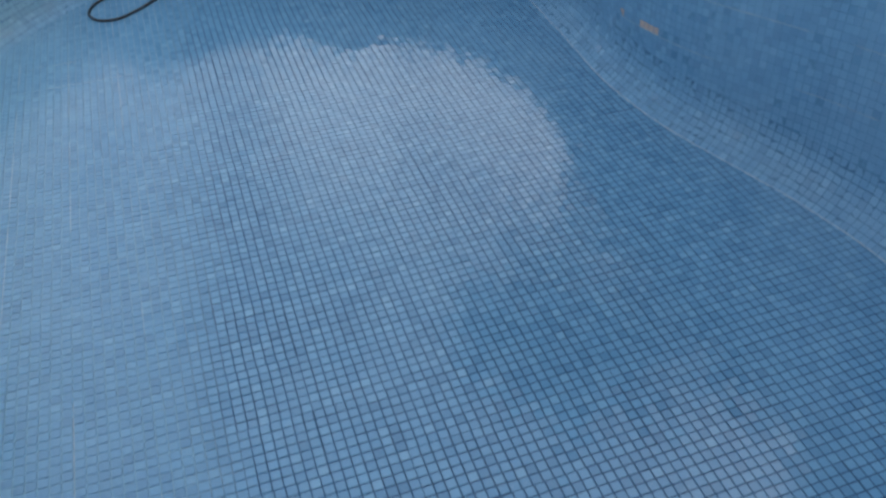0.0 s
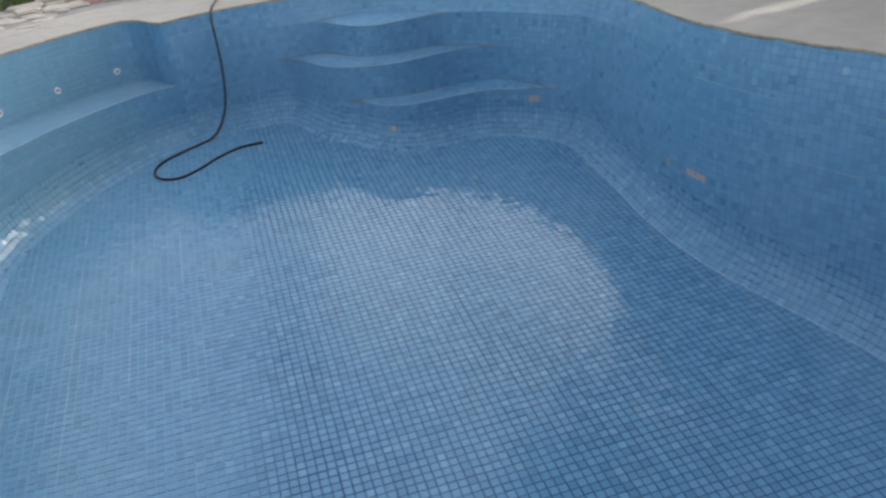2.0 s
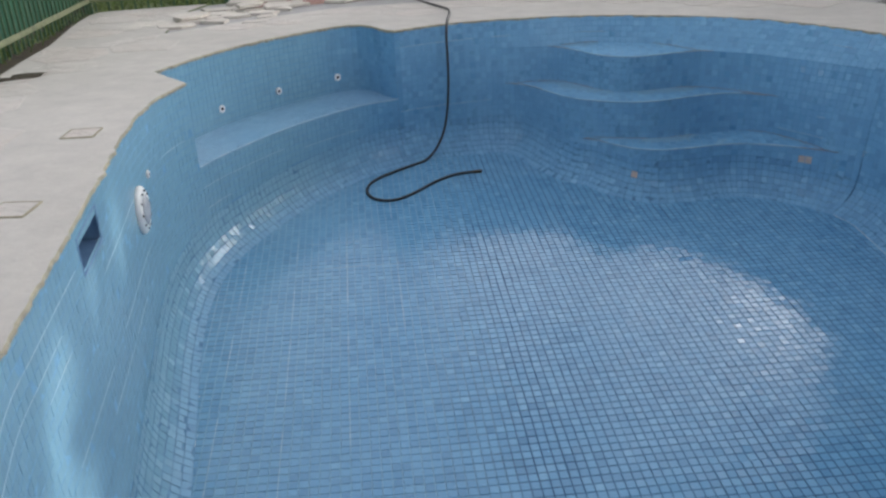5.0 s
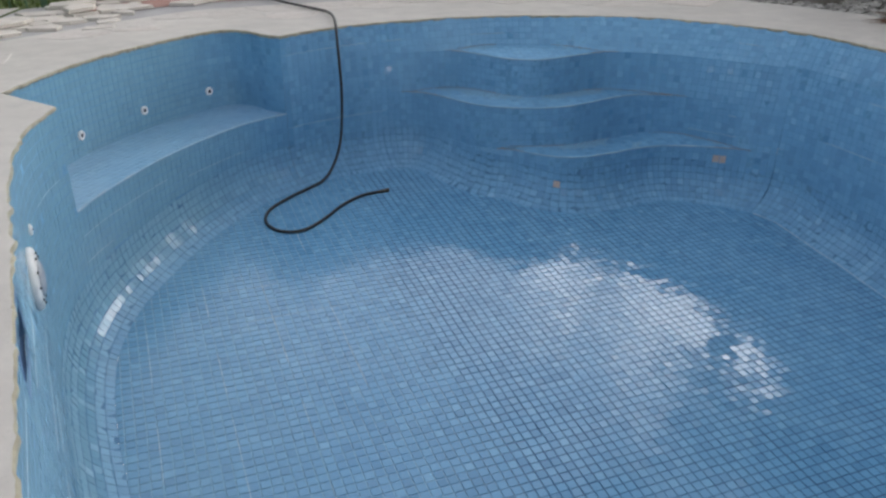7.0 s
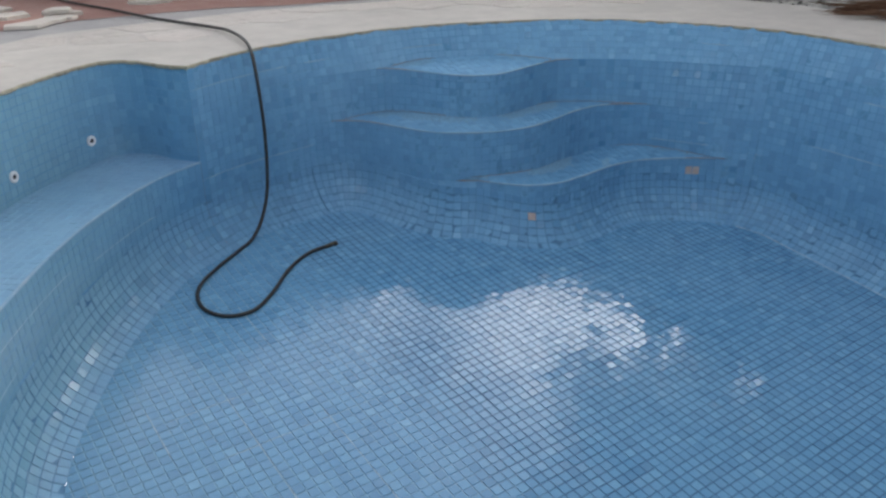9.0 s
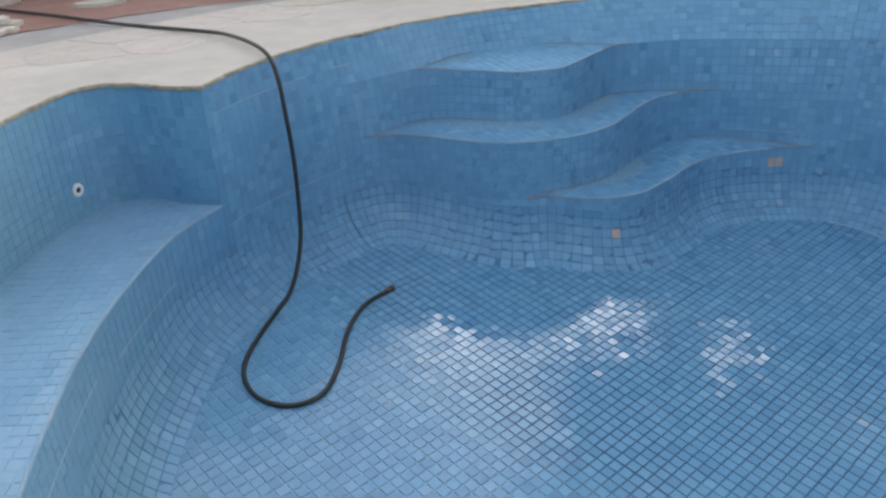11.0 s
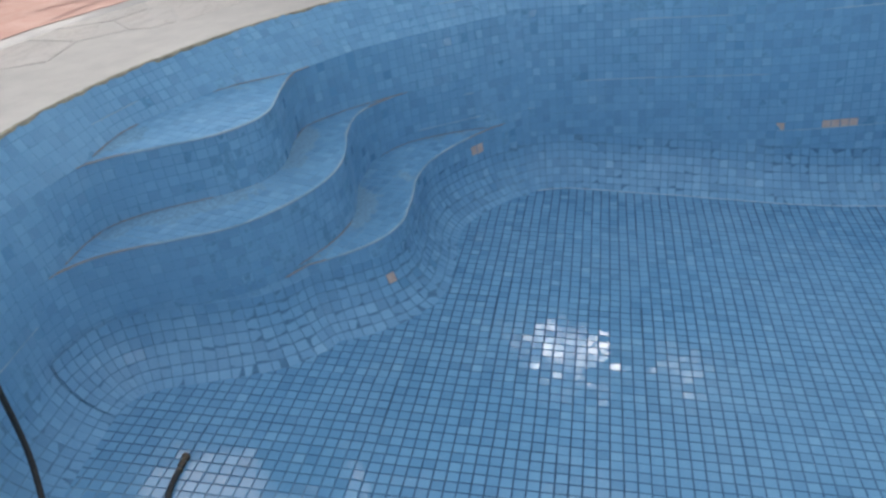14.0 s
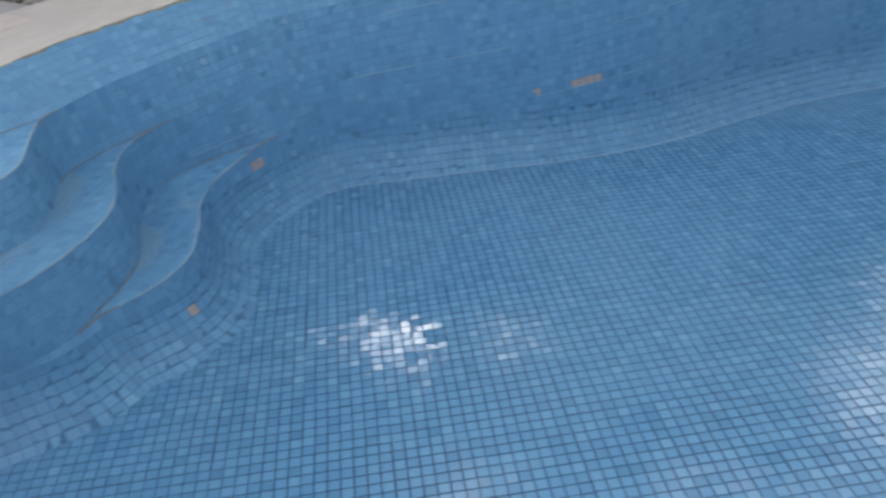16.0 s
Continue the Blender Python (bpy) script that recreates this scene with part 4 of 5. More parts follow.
bed = tagged(part("planting_bed", fill(np.array([(0.97, 8.52), (1.3, 8.12), (1.6, 7.66), (1.72, 6.78), (1.98, 6.08), (2.36, 5.58), (2.75, 5.0), (3.6, 4.0), (4.4, 2.4), (9.0, 2.0), (9.0, 12.0), (2.4, 10.8)]), [], lambda x, y: -0.035), SOIL, None), "dark soil bed beside the paving", "bed", kind="structure")
def ragged_ring(c):
    return np.array([(x + 0.035 * noise.noise((x * 8, y * 8, 2)), y + 0.035 * noise.noise((x * 8, y * 8, 7))) for x, y in c])


soil = tagged(part("soil_patch", fill(ragged_ring(spline([(-5.22, 5.20), (-5.10, 5.40), (-4.96, 5.47), (-4.90, 5.40), (-4.93, 5.27), (-5.04, 5.17), (-5.15, 5.10)], True, 0.03)[:-1]), [], lambda x, y: 0.006 + 0.012 * noise.noise((x * 9, y * 9, 1))), SOIL, None), "bare dark soil hole in the paving", "soil", kind="structure")
verge = tagged(part("verge", fill(np.array([(-5.05, 4.6), (-5.2, 5.3), (-5.42, 5.85), (-5.63, 6.43), (-6.08, 7.35), (-6.33, 7.96), (-6.36, 8.18), (-6.9, 8.5), (-5.6, 4.6)]), [], lambda x, y: -0.030), SOIL, None), "dark soil verge along the fence", "verge", kind="structure")


# ---- loose solids ----
def lathe(prof, seg=28):
    """A turned solid round z from (radius, height) pairs."""
    bm = bmesh.new()
    rings = []
    for r, h in prof:
        rings.append([bm.verts.new((r * math.cos(a), r * math.sin(a), h)) for a in np.linspace(0, 2 * math.pi, seg, endpoint=False)])
    for a, b in zip(rings, rings[1:]):
        for i in range(seg):
            j = (i + 1) % seg
            bm.faces.new((a[i], a[j], b[j], b[i]))
    bm.faces.new(rings[0][::-1])
    bm.faces.new(rings[-1])
    for f in bm.faces:
        f.smooth = True
    bmesh.ops.recalc_face_normals(bm, faces=bm.faces)
    return bm


def box(bm, x0, x1, y0, y1, z0, z1, m=None):
    vs = [bm.verts.new((x, y, z)) for x in (x0, x1) for y in (y0, y1) for z in (z0, z1)]
    for f in ((0, 1, 3, 2), (4, 6, 7, 5), (0, 4, 5, 1), (2, 3, 7, 6), (0, 2, 6, 4), (1, 5, 7, 3)):
        bm.faces.new([vs[i] for i in f])
    if m is not None:
        bmesh.ops.transform(bm, matrix=m, verts=vs)
    return vs


def tube(points, radius, seg=10, step=0.02):
    """A round tube along a smooth curve."""
    c = spline(points, False, step)
    t = np.gradient(c, axis=0)
    t /= np.linalg.norm(t, axis=1)[:, None]
    verts, faces = [], []
    up = np.array((0.3, 0.2, 1.0))
    for p, d in zip(c, t):
        a = np.cross(d, up)
        a /= np.linalg.norm(a) + 1e-9
        b = np.cross(a, d)
        up = b
        verts += [tuple(p + radius * (math.cos(w) * a + math.sin(w) * b)) for w in np.linspace(0, 2 * math.pi, seg, endpoint=False)]
    for i in range(len(c) - 1):
        faces += [(i * seg + j, i * seg + (j + 1) % seg, (i + 1) * seg + (j + 1) % seg, (i + 1) * seg + j) for j in range(seg)]
    faces += [tuple(range(seg))[::-1], tuple((len(c) - 1) * seg + j for j in range(seg))]
    return verts, faces, c, t


def wall_pose(ribbon, curve, at, z):
    """A pose on a tiled wall with its own z axis pointing into the pool."""
    i = int(np.argmin(np.linalg.norm(curve - np.array(at), axis=1)))
    p, n = curve[i], ribbon.n[i]
    ins = np.interp(-z, -ribbon.face[i][:, 1], ribbon.face[i][:, 0])
    t = Vector((-n[1], n[0], 0))
    nn = Vector((n[0], n[1], 0))
    m = Matrix((t, Vector((0, 0, 1)), nn)).transposed()
    if m.determinant() < 0:
        m = Matrix((-t, Vector((0, 0, 1)), nn)).transposed()
    return Matrix.Translation((p[0] + n[0] * ins, p[1] + n[1] * ins, z)) @ m.to_4x4()


# water jets
for i, at in enumerate(((-4.05, 6.2), (-3.84, 6.78), (-3.51, 7.29))):
    m = wall_pose(niche, NICHE, at, -0.432)
    if i == 0:
        jet = anchor("water_jet", (0, 0, 0), "round white plastic water jet in the bench wall", "jet", "bench jets")
        part("flange", lathe([(0.030, -0.004), (0.031, 0.006), (0.028, 0.011), (0.018, 0.012), (0.0128, 0.0075), (0.0126, 0.0)]), PLASTIC, jet)
        # solid near-black disc: the shade inside the opening is put into its colour
        part("nozzle", lathe([(0.0125, -0.002), (0.0125, 0.0085), (0.010, 0.0095), (0.006, 0.0085)], 20), HOLE, jet, "near-black disc for the shaded eyeball opening")
        jet.matrix_basis = m
    else:
        copy_thing(jet, m)

# underwater light
lamp = anchor("pool_light", (0, 0, 0), "round white plastic underwater light with a bolted ring", "light")
part("housing", lathe([(0.128, -0.004), (0.130, 0.012), (0.124, 0.022), (0.112, 0.028), (0.082, 0.028), (0.078, 0.030)], 40), PLASTIC, lamp)
part("lens", lathe([(0.0775, 0.005), (0.0775, 0.033), (0.062, 0.041), (0.035, 0.047), (0.008, 0.049)], 36), GREY_PLASTIC, lamp, "greyish domed lens")
for a in np.linspace(0, 2 * math.pi, 10, endpoint=False):
    b = part("bolt", lathe([(0.0055, 0.026), (0.0055, 0.034), (0.004, 0.0355)], 8), HOLE, lamp)
    b.location = (0.101 * math.cos(a), 0.101 * math.sin(a), 0)
lamp.matrix_basis = wall_pose(main, WALL, (-3.52, 4.23), -0.44)
port = anchor("wall_fitting", (0, 0, 0), "small round white fitting set in the tiled wall", "fitting")
part("cap", lathe([(0.024, -0.003), (0.024, 0.008), (0.018, 0.012), (0.006, 0.013)], 20), PLASTIC, port)
part("slot", lathe([(0.007, 0.0125), (0.007, 0.0145), (0.005, 0.015)], 12), HOLE, port)
port.matrix_basis = wall_pose(main, WALL, (-3.62, 4.48), -0.335)

# skimmer mouth
sm = wall_pose(main, WALL, (-3.09, 3.21), -0.14)
skim = anchor("skimmer", (0, 0, 0), "open rectangular skimmer mouth in the tiled wall", "skimmer")
skim.matrix_basis = sm
w, hgt, dep, th = 0.176, 0.068, 0.24, 0.012
for name, dims, mat in (("floor_plate", (-w, w, -hgt - th, -hgt, -dep, 0.004), CONCRETE_IN), ("roof_plate", (-w, w, hgt, hgt + th, -dep, 0.002), CONCRETE_IN), ("side_plate", (-w - th, -w, -hgt - th, hgt + th, -dep, 0.003), CONCRETE_IN),
                        ("side_plate", (w, w + th, -hgt - th, hgt + th, -dep, 0.003), CONCRETE_IN), ("rear_plate", (-w - th, w + th, -hgt - th, hgt + th, -dep - th, -dep), BRICKY)):
    bm = bmesh.new()
    box(bm, *dims)
    bmesh.ops.bevel(bm, geom=bm.edges[:], offset=0.002, segments=1, affect="EDGES")
    part(name, bm, mat, skim)

# hose
hose = anchor("hose", (-2.6, 7.6, 0), "long black rubber hose hanging over the edge into the pool", "hose")
fz = lambda x, y: floor_z(x, y) + 0.0135
pts = [(-5.1, 12.3, 0.0), (-4.4, 10.9, 0.02), (-3.92, 10.05, 0.008), (-3.5, 9.4, 0.008), (-3.2, 8.90, 0.008), (-3.02, 8.62, 0.012), (-2.86, 8.36, 0.02), (-2.73, 8.17, 0.022), (-2.66, 8.0, 0.03), (-2.60, 7.75, 0.035), (-2.565, 7.52, 0.028), (-2.55, 7.40, -0.01),
       (-2.542, 7.345, -0.10), (-2.535, 7.33, -0.25), (-2.53, 7.31, -0.45), (-2.54, 7.28, -0.68), (-2.565, 7.23, -0.86), (-2.62, 7.16, -1.00), (-2.69, 7.07, -1.075), (-2.77, 6.97, fz(-2.77, 6.97)), (-2.90, 6.80, fz(-2.9, 6.8)), (-3.00, 6.64, fz(-3, 6.64)), (-3.035, 6.50, fz(-3.03, 6.5)), (-3.00, 6.36, fz(-3, 6.36)),
       (-2.89, 6.275, fz(-2.89, 6.27)), (-2.75, 6.30, fz(-2.75, 6.3)), (-2.63, 6.46, fz(-2.63, 6.46)), (-2.54, 6.64, fz(-2.54, 6.64)), (-2.46, 6.76, fz(-2.46, 6.76)), (-2.36, 6.86, fz(-2.36, 6.86)), (-2.215, 6.93, fz(-2.21, 6.93))]
v, f, c, t = tube(pts, 0.0108)
v = [(a + 2.6, b - 7.6, d) for a, b, d in v]
part("tube", mesh_of("hose_tube", v, f, RUBBER, None, True), None, hose)
end = c[-1] + np.array((2.6, -7.6, 0))
heading = math.atan2(t[-1][1], t[-1][0])
cf = part("coupling", lathe([(0.0115, -0.035), (0.0135, -0.032), (0.0135, -0.006), (0.0118, -0.004), (0.0118, 0.004), (0.0155, 0.006), (0.0155, 0.026), (0.012, 0.029)], 14), BRASS, hose, "dull ribbed end coupling")
cf.matrix_basis = Matrix.Translation(Vector(end)) @ pose(0, 0, 0, 0, 0, math.degrees(heading)) @ pose(0, 0, 0, 0, 90, 0)
clamp = part("clamp", lathe([(0.0112, -0.006), (0.0128, -0.005), (0.0128, 0.005), (0.0112, 0.006)], 14), BRASS, hose, "thin hose clamp")
clamp.matrix_basis = Matrix.Translation(Vector(end)) @ pose(0, 0, 0, 0, 0, math.degrees(heading)) @ pose(-0.05, 0, -0.002, 0, 90, 0)

# bucket
bucket = anchor("bucket", (-3.85, 10.3, -0.011), "white plastic bucket standing on the red screed", "bucket")
part("body", lathe([(0.125, 0.0), (0.130, 0.004), (0.150, 0.28), (0.156, 0.285), (0.156, 0.30), (0.150, 0.302), (0.145, 0.29), (0.126, 0.02)], 32), PLASTIC, bucket)
v, f, _, _ = tube([(-0.153, 0, 0.27), (-0.13, -0.09, 0.23), (0, -0.165, 0.20), (0.13, -0.09, 0.23), (0.153, 0, 0.27)], 0.003, 6)
part("handle", mesh_of("bucket_handle", v, f, BRASS, None, True), None, bucket)


# loose flagstones
def slab_mesh(r, th, seed, stretch=1.4):
    g = random.Random(seed)
    n = g.randint(5, 7)
    ring = []
    for i in range(n):
        a = 2 * math.pi * (i + g.uniform(-0.25, 0.25)) / n
        d = r * g.uniform(0.70, 1.22)
        ring.append((d * math.cos(a) * stretch, d * math.sin(a)))
    bm = bmesh.new()
    low = [bm.verts.new((x, y, 0)) for x, y in ring]
    top = [bm.verts.new((x * g.uniform(0.94, 1.0), y * g.uniform(0.94, 1.0), th * g.uniform(0.85, 1.1))) for x, y in ring]
    bm.faces.new(low[::-1])
    bm.faces.new(top)
    for i in range(n):
        j = (i + 1) % n
        bm.faces.new((low[i], low[j], top[j], top[i]))
    bmesh.ops.bevel(bm, geom=[e for e in bm.edges if e.verts[0] in top and e.verts[1] in top], offset=th * 0.07, segments=1, affect="EDGES")
    return bm


STONES = [(-5.02, 7.35, 0.17, 10), (-5.06, 7.66, 0.19, -20), (-4.78, 7.60, 0.14, 30), (-4.72, 7.92, 0.18, 5), (-4.98, 8.02, 0.17, 50), (-5.10, 8.30, 0.18, 0), (-4.52, 8.10, 0.15, 20), (-4.80, 8.32, 0.17, -15),
          (-4.50, 8.62, 0.25, 12), (-4.92, 8.62, 0.20, 70), (-5.10, 8.72, 0.14, 15), (-4.80, 8.92, 0.18, -30), (-4.86, 9.12, 0.19, 10), (-4.55, 9.14, 0.16, 40), (-4.02, 8.86, 0.15, 20), (-3.88, 9.00, 0.12, 45), (-3.82, 9.16, 0.13, -5), (-3.80, 9.32, 0.12, 25),
          (-4.22, 9.36, 0.16, 0), (-3.22, 9.78, 0.15, 10), (-3.02, 9.90, 0.13, 30), (-2.48, 9.80, 0.15, 0), (-2.15, 9.92, 0.17, 12), (-1.8, 10.05, 0.13, -10), (-4.7, 9.45, 0.18, 33), (-4.4, 9.7, 0.16, 80)]
g = random.Random(77)
STONES = [(x, y, r * 0.82, a) for x, y, r, a in STONES]
for i in range(16):
    y = g.uniform(7.4, 9.3)
    x = -4.65 + g.uniform(-0.35, 0.35) - 0.12 * (y - 8.3)
    if min(math.hypot(x - p[0], y - p[1]) for p in STONES) > 0.17:
        STONES.append((x, y, g.uniform(0.08, 0.12), g.uniform(0, 180)))
for i, (x, y, r, a) in enumerate(STONES):
    ob = part("stone_slab", slab_mesh(r, 0.026, i), STONE, None)
    zz = -0.0155 if inside(np.array([(-4.75, 8.35), (-4.16, 8.75), (-3.71, 9.04), (-3.15, 9.18), (-2.6, 9.27), (-0.6, 9.38), (0.6, 9.2), (2.2, 10.6), (-4.9, 11.2), (-5.08, 9.2)]), np.array([(x, y)]))[0] == False else -0.0105
    ob.matrix_basis = pose(x, y, zz, 0, 0, a)
    tagged(ob, "large flat pale stone slab lying loose" if r > 0.21 else "small flat pale paving stone lying loose", "stone", "loose paving stones")
for i, (x, y, r, a, z) in enumerate([(-5.04, 7.67, 0.15, 40, 0.024), (-4.95, 8.60, 0.16, 10, 0.024), (-4.84, 9.10, 0.15, 70, 0.024), (-3.84, 9.24, 0.09, 10, 0.028), (-4.78, 8.36, 0.13, 50, 0.024)]):
    ob = part("stone_slab", slab_mesh(r, 0.028, 50 + i), STONE, None)
    ob.matrix_basis = pose(x, y, z, 1.5, -1, a)
    tagged(ob, "flat pale paving stone stacked on another", "stone", "loose paving stones")

# inspection cover
cover = anchor("inspection_cover", (-3.72, 4.13, 0.0), "small square stone inspection cover flush with the paving", "cover")
bm = bmesh.new()
box(bm, -0.072, 0.072, -0.072, 0.072, 0.001, 0.0062)
bmesh.ops.bevel(bm, geom=bm.edges[:], offset=0.002, segments=1, affect="EDGES")
part("lid", bm, STONE_DECK, cover)
bm = bmesh.new()
for d in ((-0.082, 0.082, 0.075, 0.082), (-0.082, 0.082, -0.082, -0.075), (-0.082, -0.075, -0.075, 0.075), (0.075, 0.082, -0.075, 0.075)):
    box(bm, *d, 0.0, 0.0065)
part("rim", bm, LIP, cover, "dark gap and rim around the lid")
cover.rotation_euler = (0, 0, radians(17))
cover2 = copy_thing(cover, pose(-3.33, 3.14, 0.0, 0, 0, 12) @ Matrix.Diagonal((1.0, 1.0, 1.0, 1.0)))


# ---- fence ----
def fence_run(a, b, label, spacing=0.11, height=1.25, low=0.12, cloth=False):
    a, b = Vector((*a, -0.03)), Vector((*b, -0.03))
    run = (b - a)
    length = run.length
    fence = anchor("fence", a, label, "fence")
    fence.rotation_euler = (0, 0, math.atan2(run.y, run.x))
    bm = bmesh.new()
    box(bm, -0.008, 0.008, -0.008, 0.008, 0.02, height - 0.01)
    bmesh.ops.bevel(bm, geom=bm.edges[:], offset=0.002, segments=1, affect="EDGES")
    bar = bpy.data.meshes.new("fence_bar")
    bm.to_mesh(bar)
    bm.free()
    bar.materials.append(FENCE)
    for i in range(int(length / spacing)):
        o = part("bar", bar, None, fence)
        o.location = (spacing * (i + 0.5), 0, 0)
    for z in (low, height - 0.08):
        bm = bmesh.new()
        box(bm, 0, length, -0.022, -0.0085, z, z + 0.045)
        bmesh.ops.bevel(bm, geom=bm.edges[:], offset=0.003, segments=1, affect="EDGES")
        part("rail", bm, RAIL, fence, "weathered pale green rail")
    for x in np.linspace(0.0, length, max(2, int(length / 2.0) + 1)):
        bm = bmesh.new()
        box(bm, x - 0.028, x + 0.028, 0.009, 0.065, 0.0, height + 0.06)
        bmesh.ops.bevel(bm, geom=bm.edges[:], offset=0.005, segments=2, affect="EDGES")
        part("post", bm, FENCE, fence)
    if cloth:
        bm = bmesh.new()
        for i in range(int(length / 0.1)):
            x0, x1 = i * 0.1, (i + 1) * 0.1
            d0, d1 = 0.09 + 0.012 * math.sin(i * 1.7), 0.09 + 0.012 * math.sin((i + 1) * 1.7)
            f4 = [bm.verts.new(p) for p in ((x0, d0, 0.10), (x1, d1, 0.10), (x1, d1, height + 0.3), (x0, d0, height + 0.3))]
            bm.faces.new(f4)
        bmesh.ops.remove_doubles(bm, verts=bm.verts[:], dist=0.0005)
        bmesh.ops.solidify(bm, geom=bm.faces[:], thickness=0.002)
        part("screen", bm, MESHCLOTH, fence, "green screening cloth behind the bars")
    return fence


fence_run((-5.17, 4.72), (-6.53, 8.30), "green steel railing fence with green cloth behind", cloth=True)
fence_run((-6.50, 8.22), (-5.25, 8.80), "open green steel railing fence before the lawn", 0.13)


# tree trunk at the fence corner, built as a bare shaft without crown
post = anchor("wooden_post", (-6.72, 8.42, -0.05), "dark rough tree trunk without a crown at the corner of the fence", "post")
bm = bmesh.new()
rings = []
for i in range(15):
    u = i / 14
    rings.append([bm.verts.new((0.04 * u + (0.062 - 0.010 * u + 0.03 * max(0.0, 1 - u * 9)) * (1 + 0.10 * math.sin(3 * w + 5 * u)) * math.cos(w), (0.062 - 0.010 * u + 0.03 * max(0.0, 1 - u * 9)) * (1 + 0.10 * math.sin(2 * w + 9 * u)) * math.sin(w), 1.9 * u)) for w in np.linspace(0, 2 * math.pi, 14, endpoint=False)])
for p, q in zip(rings, rings[1:]):
    for i in range(14):
        bm.faces.new((p[i], p[(i + 1) % 14], q[(i + 1) % 14], q[i])).smooth = True
bm.faces.new(rings[-1])
part("shaft", bm, DARKWOOD, post)


# ---- plants ----
def leaf_cloud(centres, spread, count, size, seed, gaps=(), squash=1.0):
    """Many small folded leaves in clumps; gaps: lines (point, way, radius) left open."""
    g = np.random.default_rng(seed)
    cs = np.asarray(centres)
    which = g.integers(0, len(cs), count)
    off = g.normal(0, 1, (count, 3))
    off *= (g.uniform(0.2, 1.0, (count, 1)) ** 0.5) / (np.linalg.norm(off, axis=1)[:, None] + 1e-9) * np.asarray(spread)[which][:, None]
    off[:, 2] *= squash
    p = cs[which] + off
    for at, way, radius in gaps:
        r = p - np.asarray(at)
        along = r @ np.asarray(way)
        dist = np.linalg.norm(r - along[:, None] * np.asarray(way), axis=1)
        p = p[dist > radius]
    n = len(p)
    a = g.normal(0, 1, (n, 3))
    a /= np.linalg.norm(a, axis=1)[:, None]
    b = np.cross(a, g.normal(0, 1, (n, 3)))
    b /= np.linalg.norm(b, axis=1)[:, None] + 1e-9
    up = np.cross(a, b)
    s = size * g.uniform(0.6, 1.25, (n, 1))
    quad = np.stack([p - a * s, p - b * s * 0.42 + up * s * 0.12, p + a * s, p + b * s * 0.42 + up * s * 0.12], 1)
    verts = quad.reshape(-1, 3)
    k = np.arange(n)[:, None] * 4
    faces = np.concatenate([k + np.array([[0, 1, 2]]), k + np.array([[0, 2, 3]])], 0)
    return verts, faces


def tree(x, y, height, crown_r, seed, gaps=(), leaves=9000, low=1.6, label="unseen leafy tree with a grey trunk, added for its shade"):
    g = random.Random(seed)
    ob = anchor("tree", (x, y, -0.05), label, "tree", "garden trees")
    cl, sp = [], []
    for i in range(46):
        a, u = g.uniform(0, 2 * math.pi), g.uniform(-1, 1)
        r = crown_r * math.sqrt(max(0.0, 1 - u * u)) * g.uniform(0.35, 0.95)
        cl.append((x + r * math.cos(a), y + r * math.sin(a), (low + height) / 2 + u * (height - low) / 2 * 0.9))
        sp.append(crown_r * g.uniform(0.22, 0.42))
    v, f = leaf_cloud(cl, sp, leaves, 0.17, seed, gaps)
    v = v - np.array((x, y, -0.05))
    part("crown", mesh_of("tree_crown", v, f, LEAF), None, ob, "dense green crown with small gaps")
    bm = bmesh.new()
    limbs = [((0, 0, 0), (g.uniform(-0.2, 0.2), g.uniform(-0.2, 0.2), height * 0.5), 0.16, 0.09)]
    for i in range(7):
        a = i * 0.9 + g.uniform(0, 0.5)
        limbs.append(((0.05 * math.cos(a), 0.05 * math.sin(a), height * g.uniform(0.25, 0.48)), (crown_r * 0.7 * math.cos(a), crown_r * 0.7 * math.sin(a), height * g.uniform(0.55, 0.85)), 0.07, 0.02))
    for p0, p1, r0, r1 in limbs:
        d = Vector(p1) - Vector(p0)
        mm = Matrix.Translation((Vector(p0) + Vector(p1)) / 2) @ d.to_track_quat("Z", "Y").to_matrix().to_4x4()
        bmesh.ops.create_cone(bm, cap_ends=True, segments=12, radius1=r0, radius2=r1, depth=d.length, matrix=mm)
    part("trunk", bm, BARK, ob)
    return ob


way = np.array(SUN)
# lines cleared through the crowns so sun patches land on wall and deck
GAPS = []
for p0, p1, r in (((-3.28, 3.66, -0.18), (-3.26, 3.61, -0.38), 0.11), ((-3.05, 3.15, -0.25), (-3.04, 3.13, -0.49), 0.10), ((-2.78, 2.55, -0.28), (-2.78, 2.55, -0.34), 0.05), ((-2.72, 2.42, -0.44), (-2.70, 2.36, -0.60), 0.08),
                  ((-2.86, 2.73, -0.82), (-2.72, 2.41, -0.78), 0.04), ((-2.91, 2.83, -1.05), (-2.92, 2.86, -1.35), 0.04), ((-2.86, 2.73, -0.33), (-2.86, 2.72, -0.40), 0.06), ((1.40, 5.20, 0.0), (2.40, 5.78, 0.0), 0.06)):
    for u in np.linspace(0, 1, 7):
        GAPS.append((np.array(p0) * (1 - u) + np.array(p1) * u, way, r + 0.06))
# openings cut in the crowns so low sky reflects in the floor, wider in the trees beyond
FAR_GAPS = list(GAPS)
for bearing, rise, r in ((15, 35, 0.66), (18, 35.5, 0.62), (24, 34.5, 0.42), (36, 36, 0.22), (3, 33.5, 0.55), (52, 37, 0.75), (60, 36, 0.75), (39, 37, 0.40)):
    b, e = radians(bearing), radians(rise)
    GAPS.append((np.array((-0.68, 5.72, -1.3)), np.array((math.cos(e) * math.cos(b), math.cos(e) * math.sin(b), math.sin(e))), r))
    FAR_GAPS.append((*GAPS[-1][:2], r * 2.1))
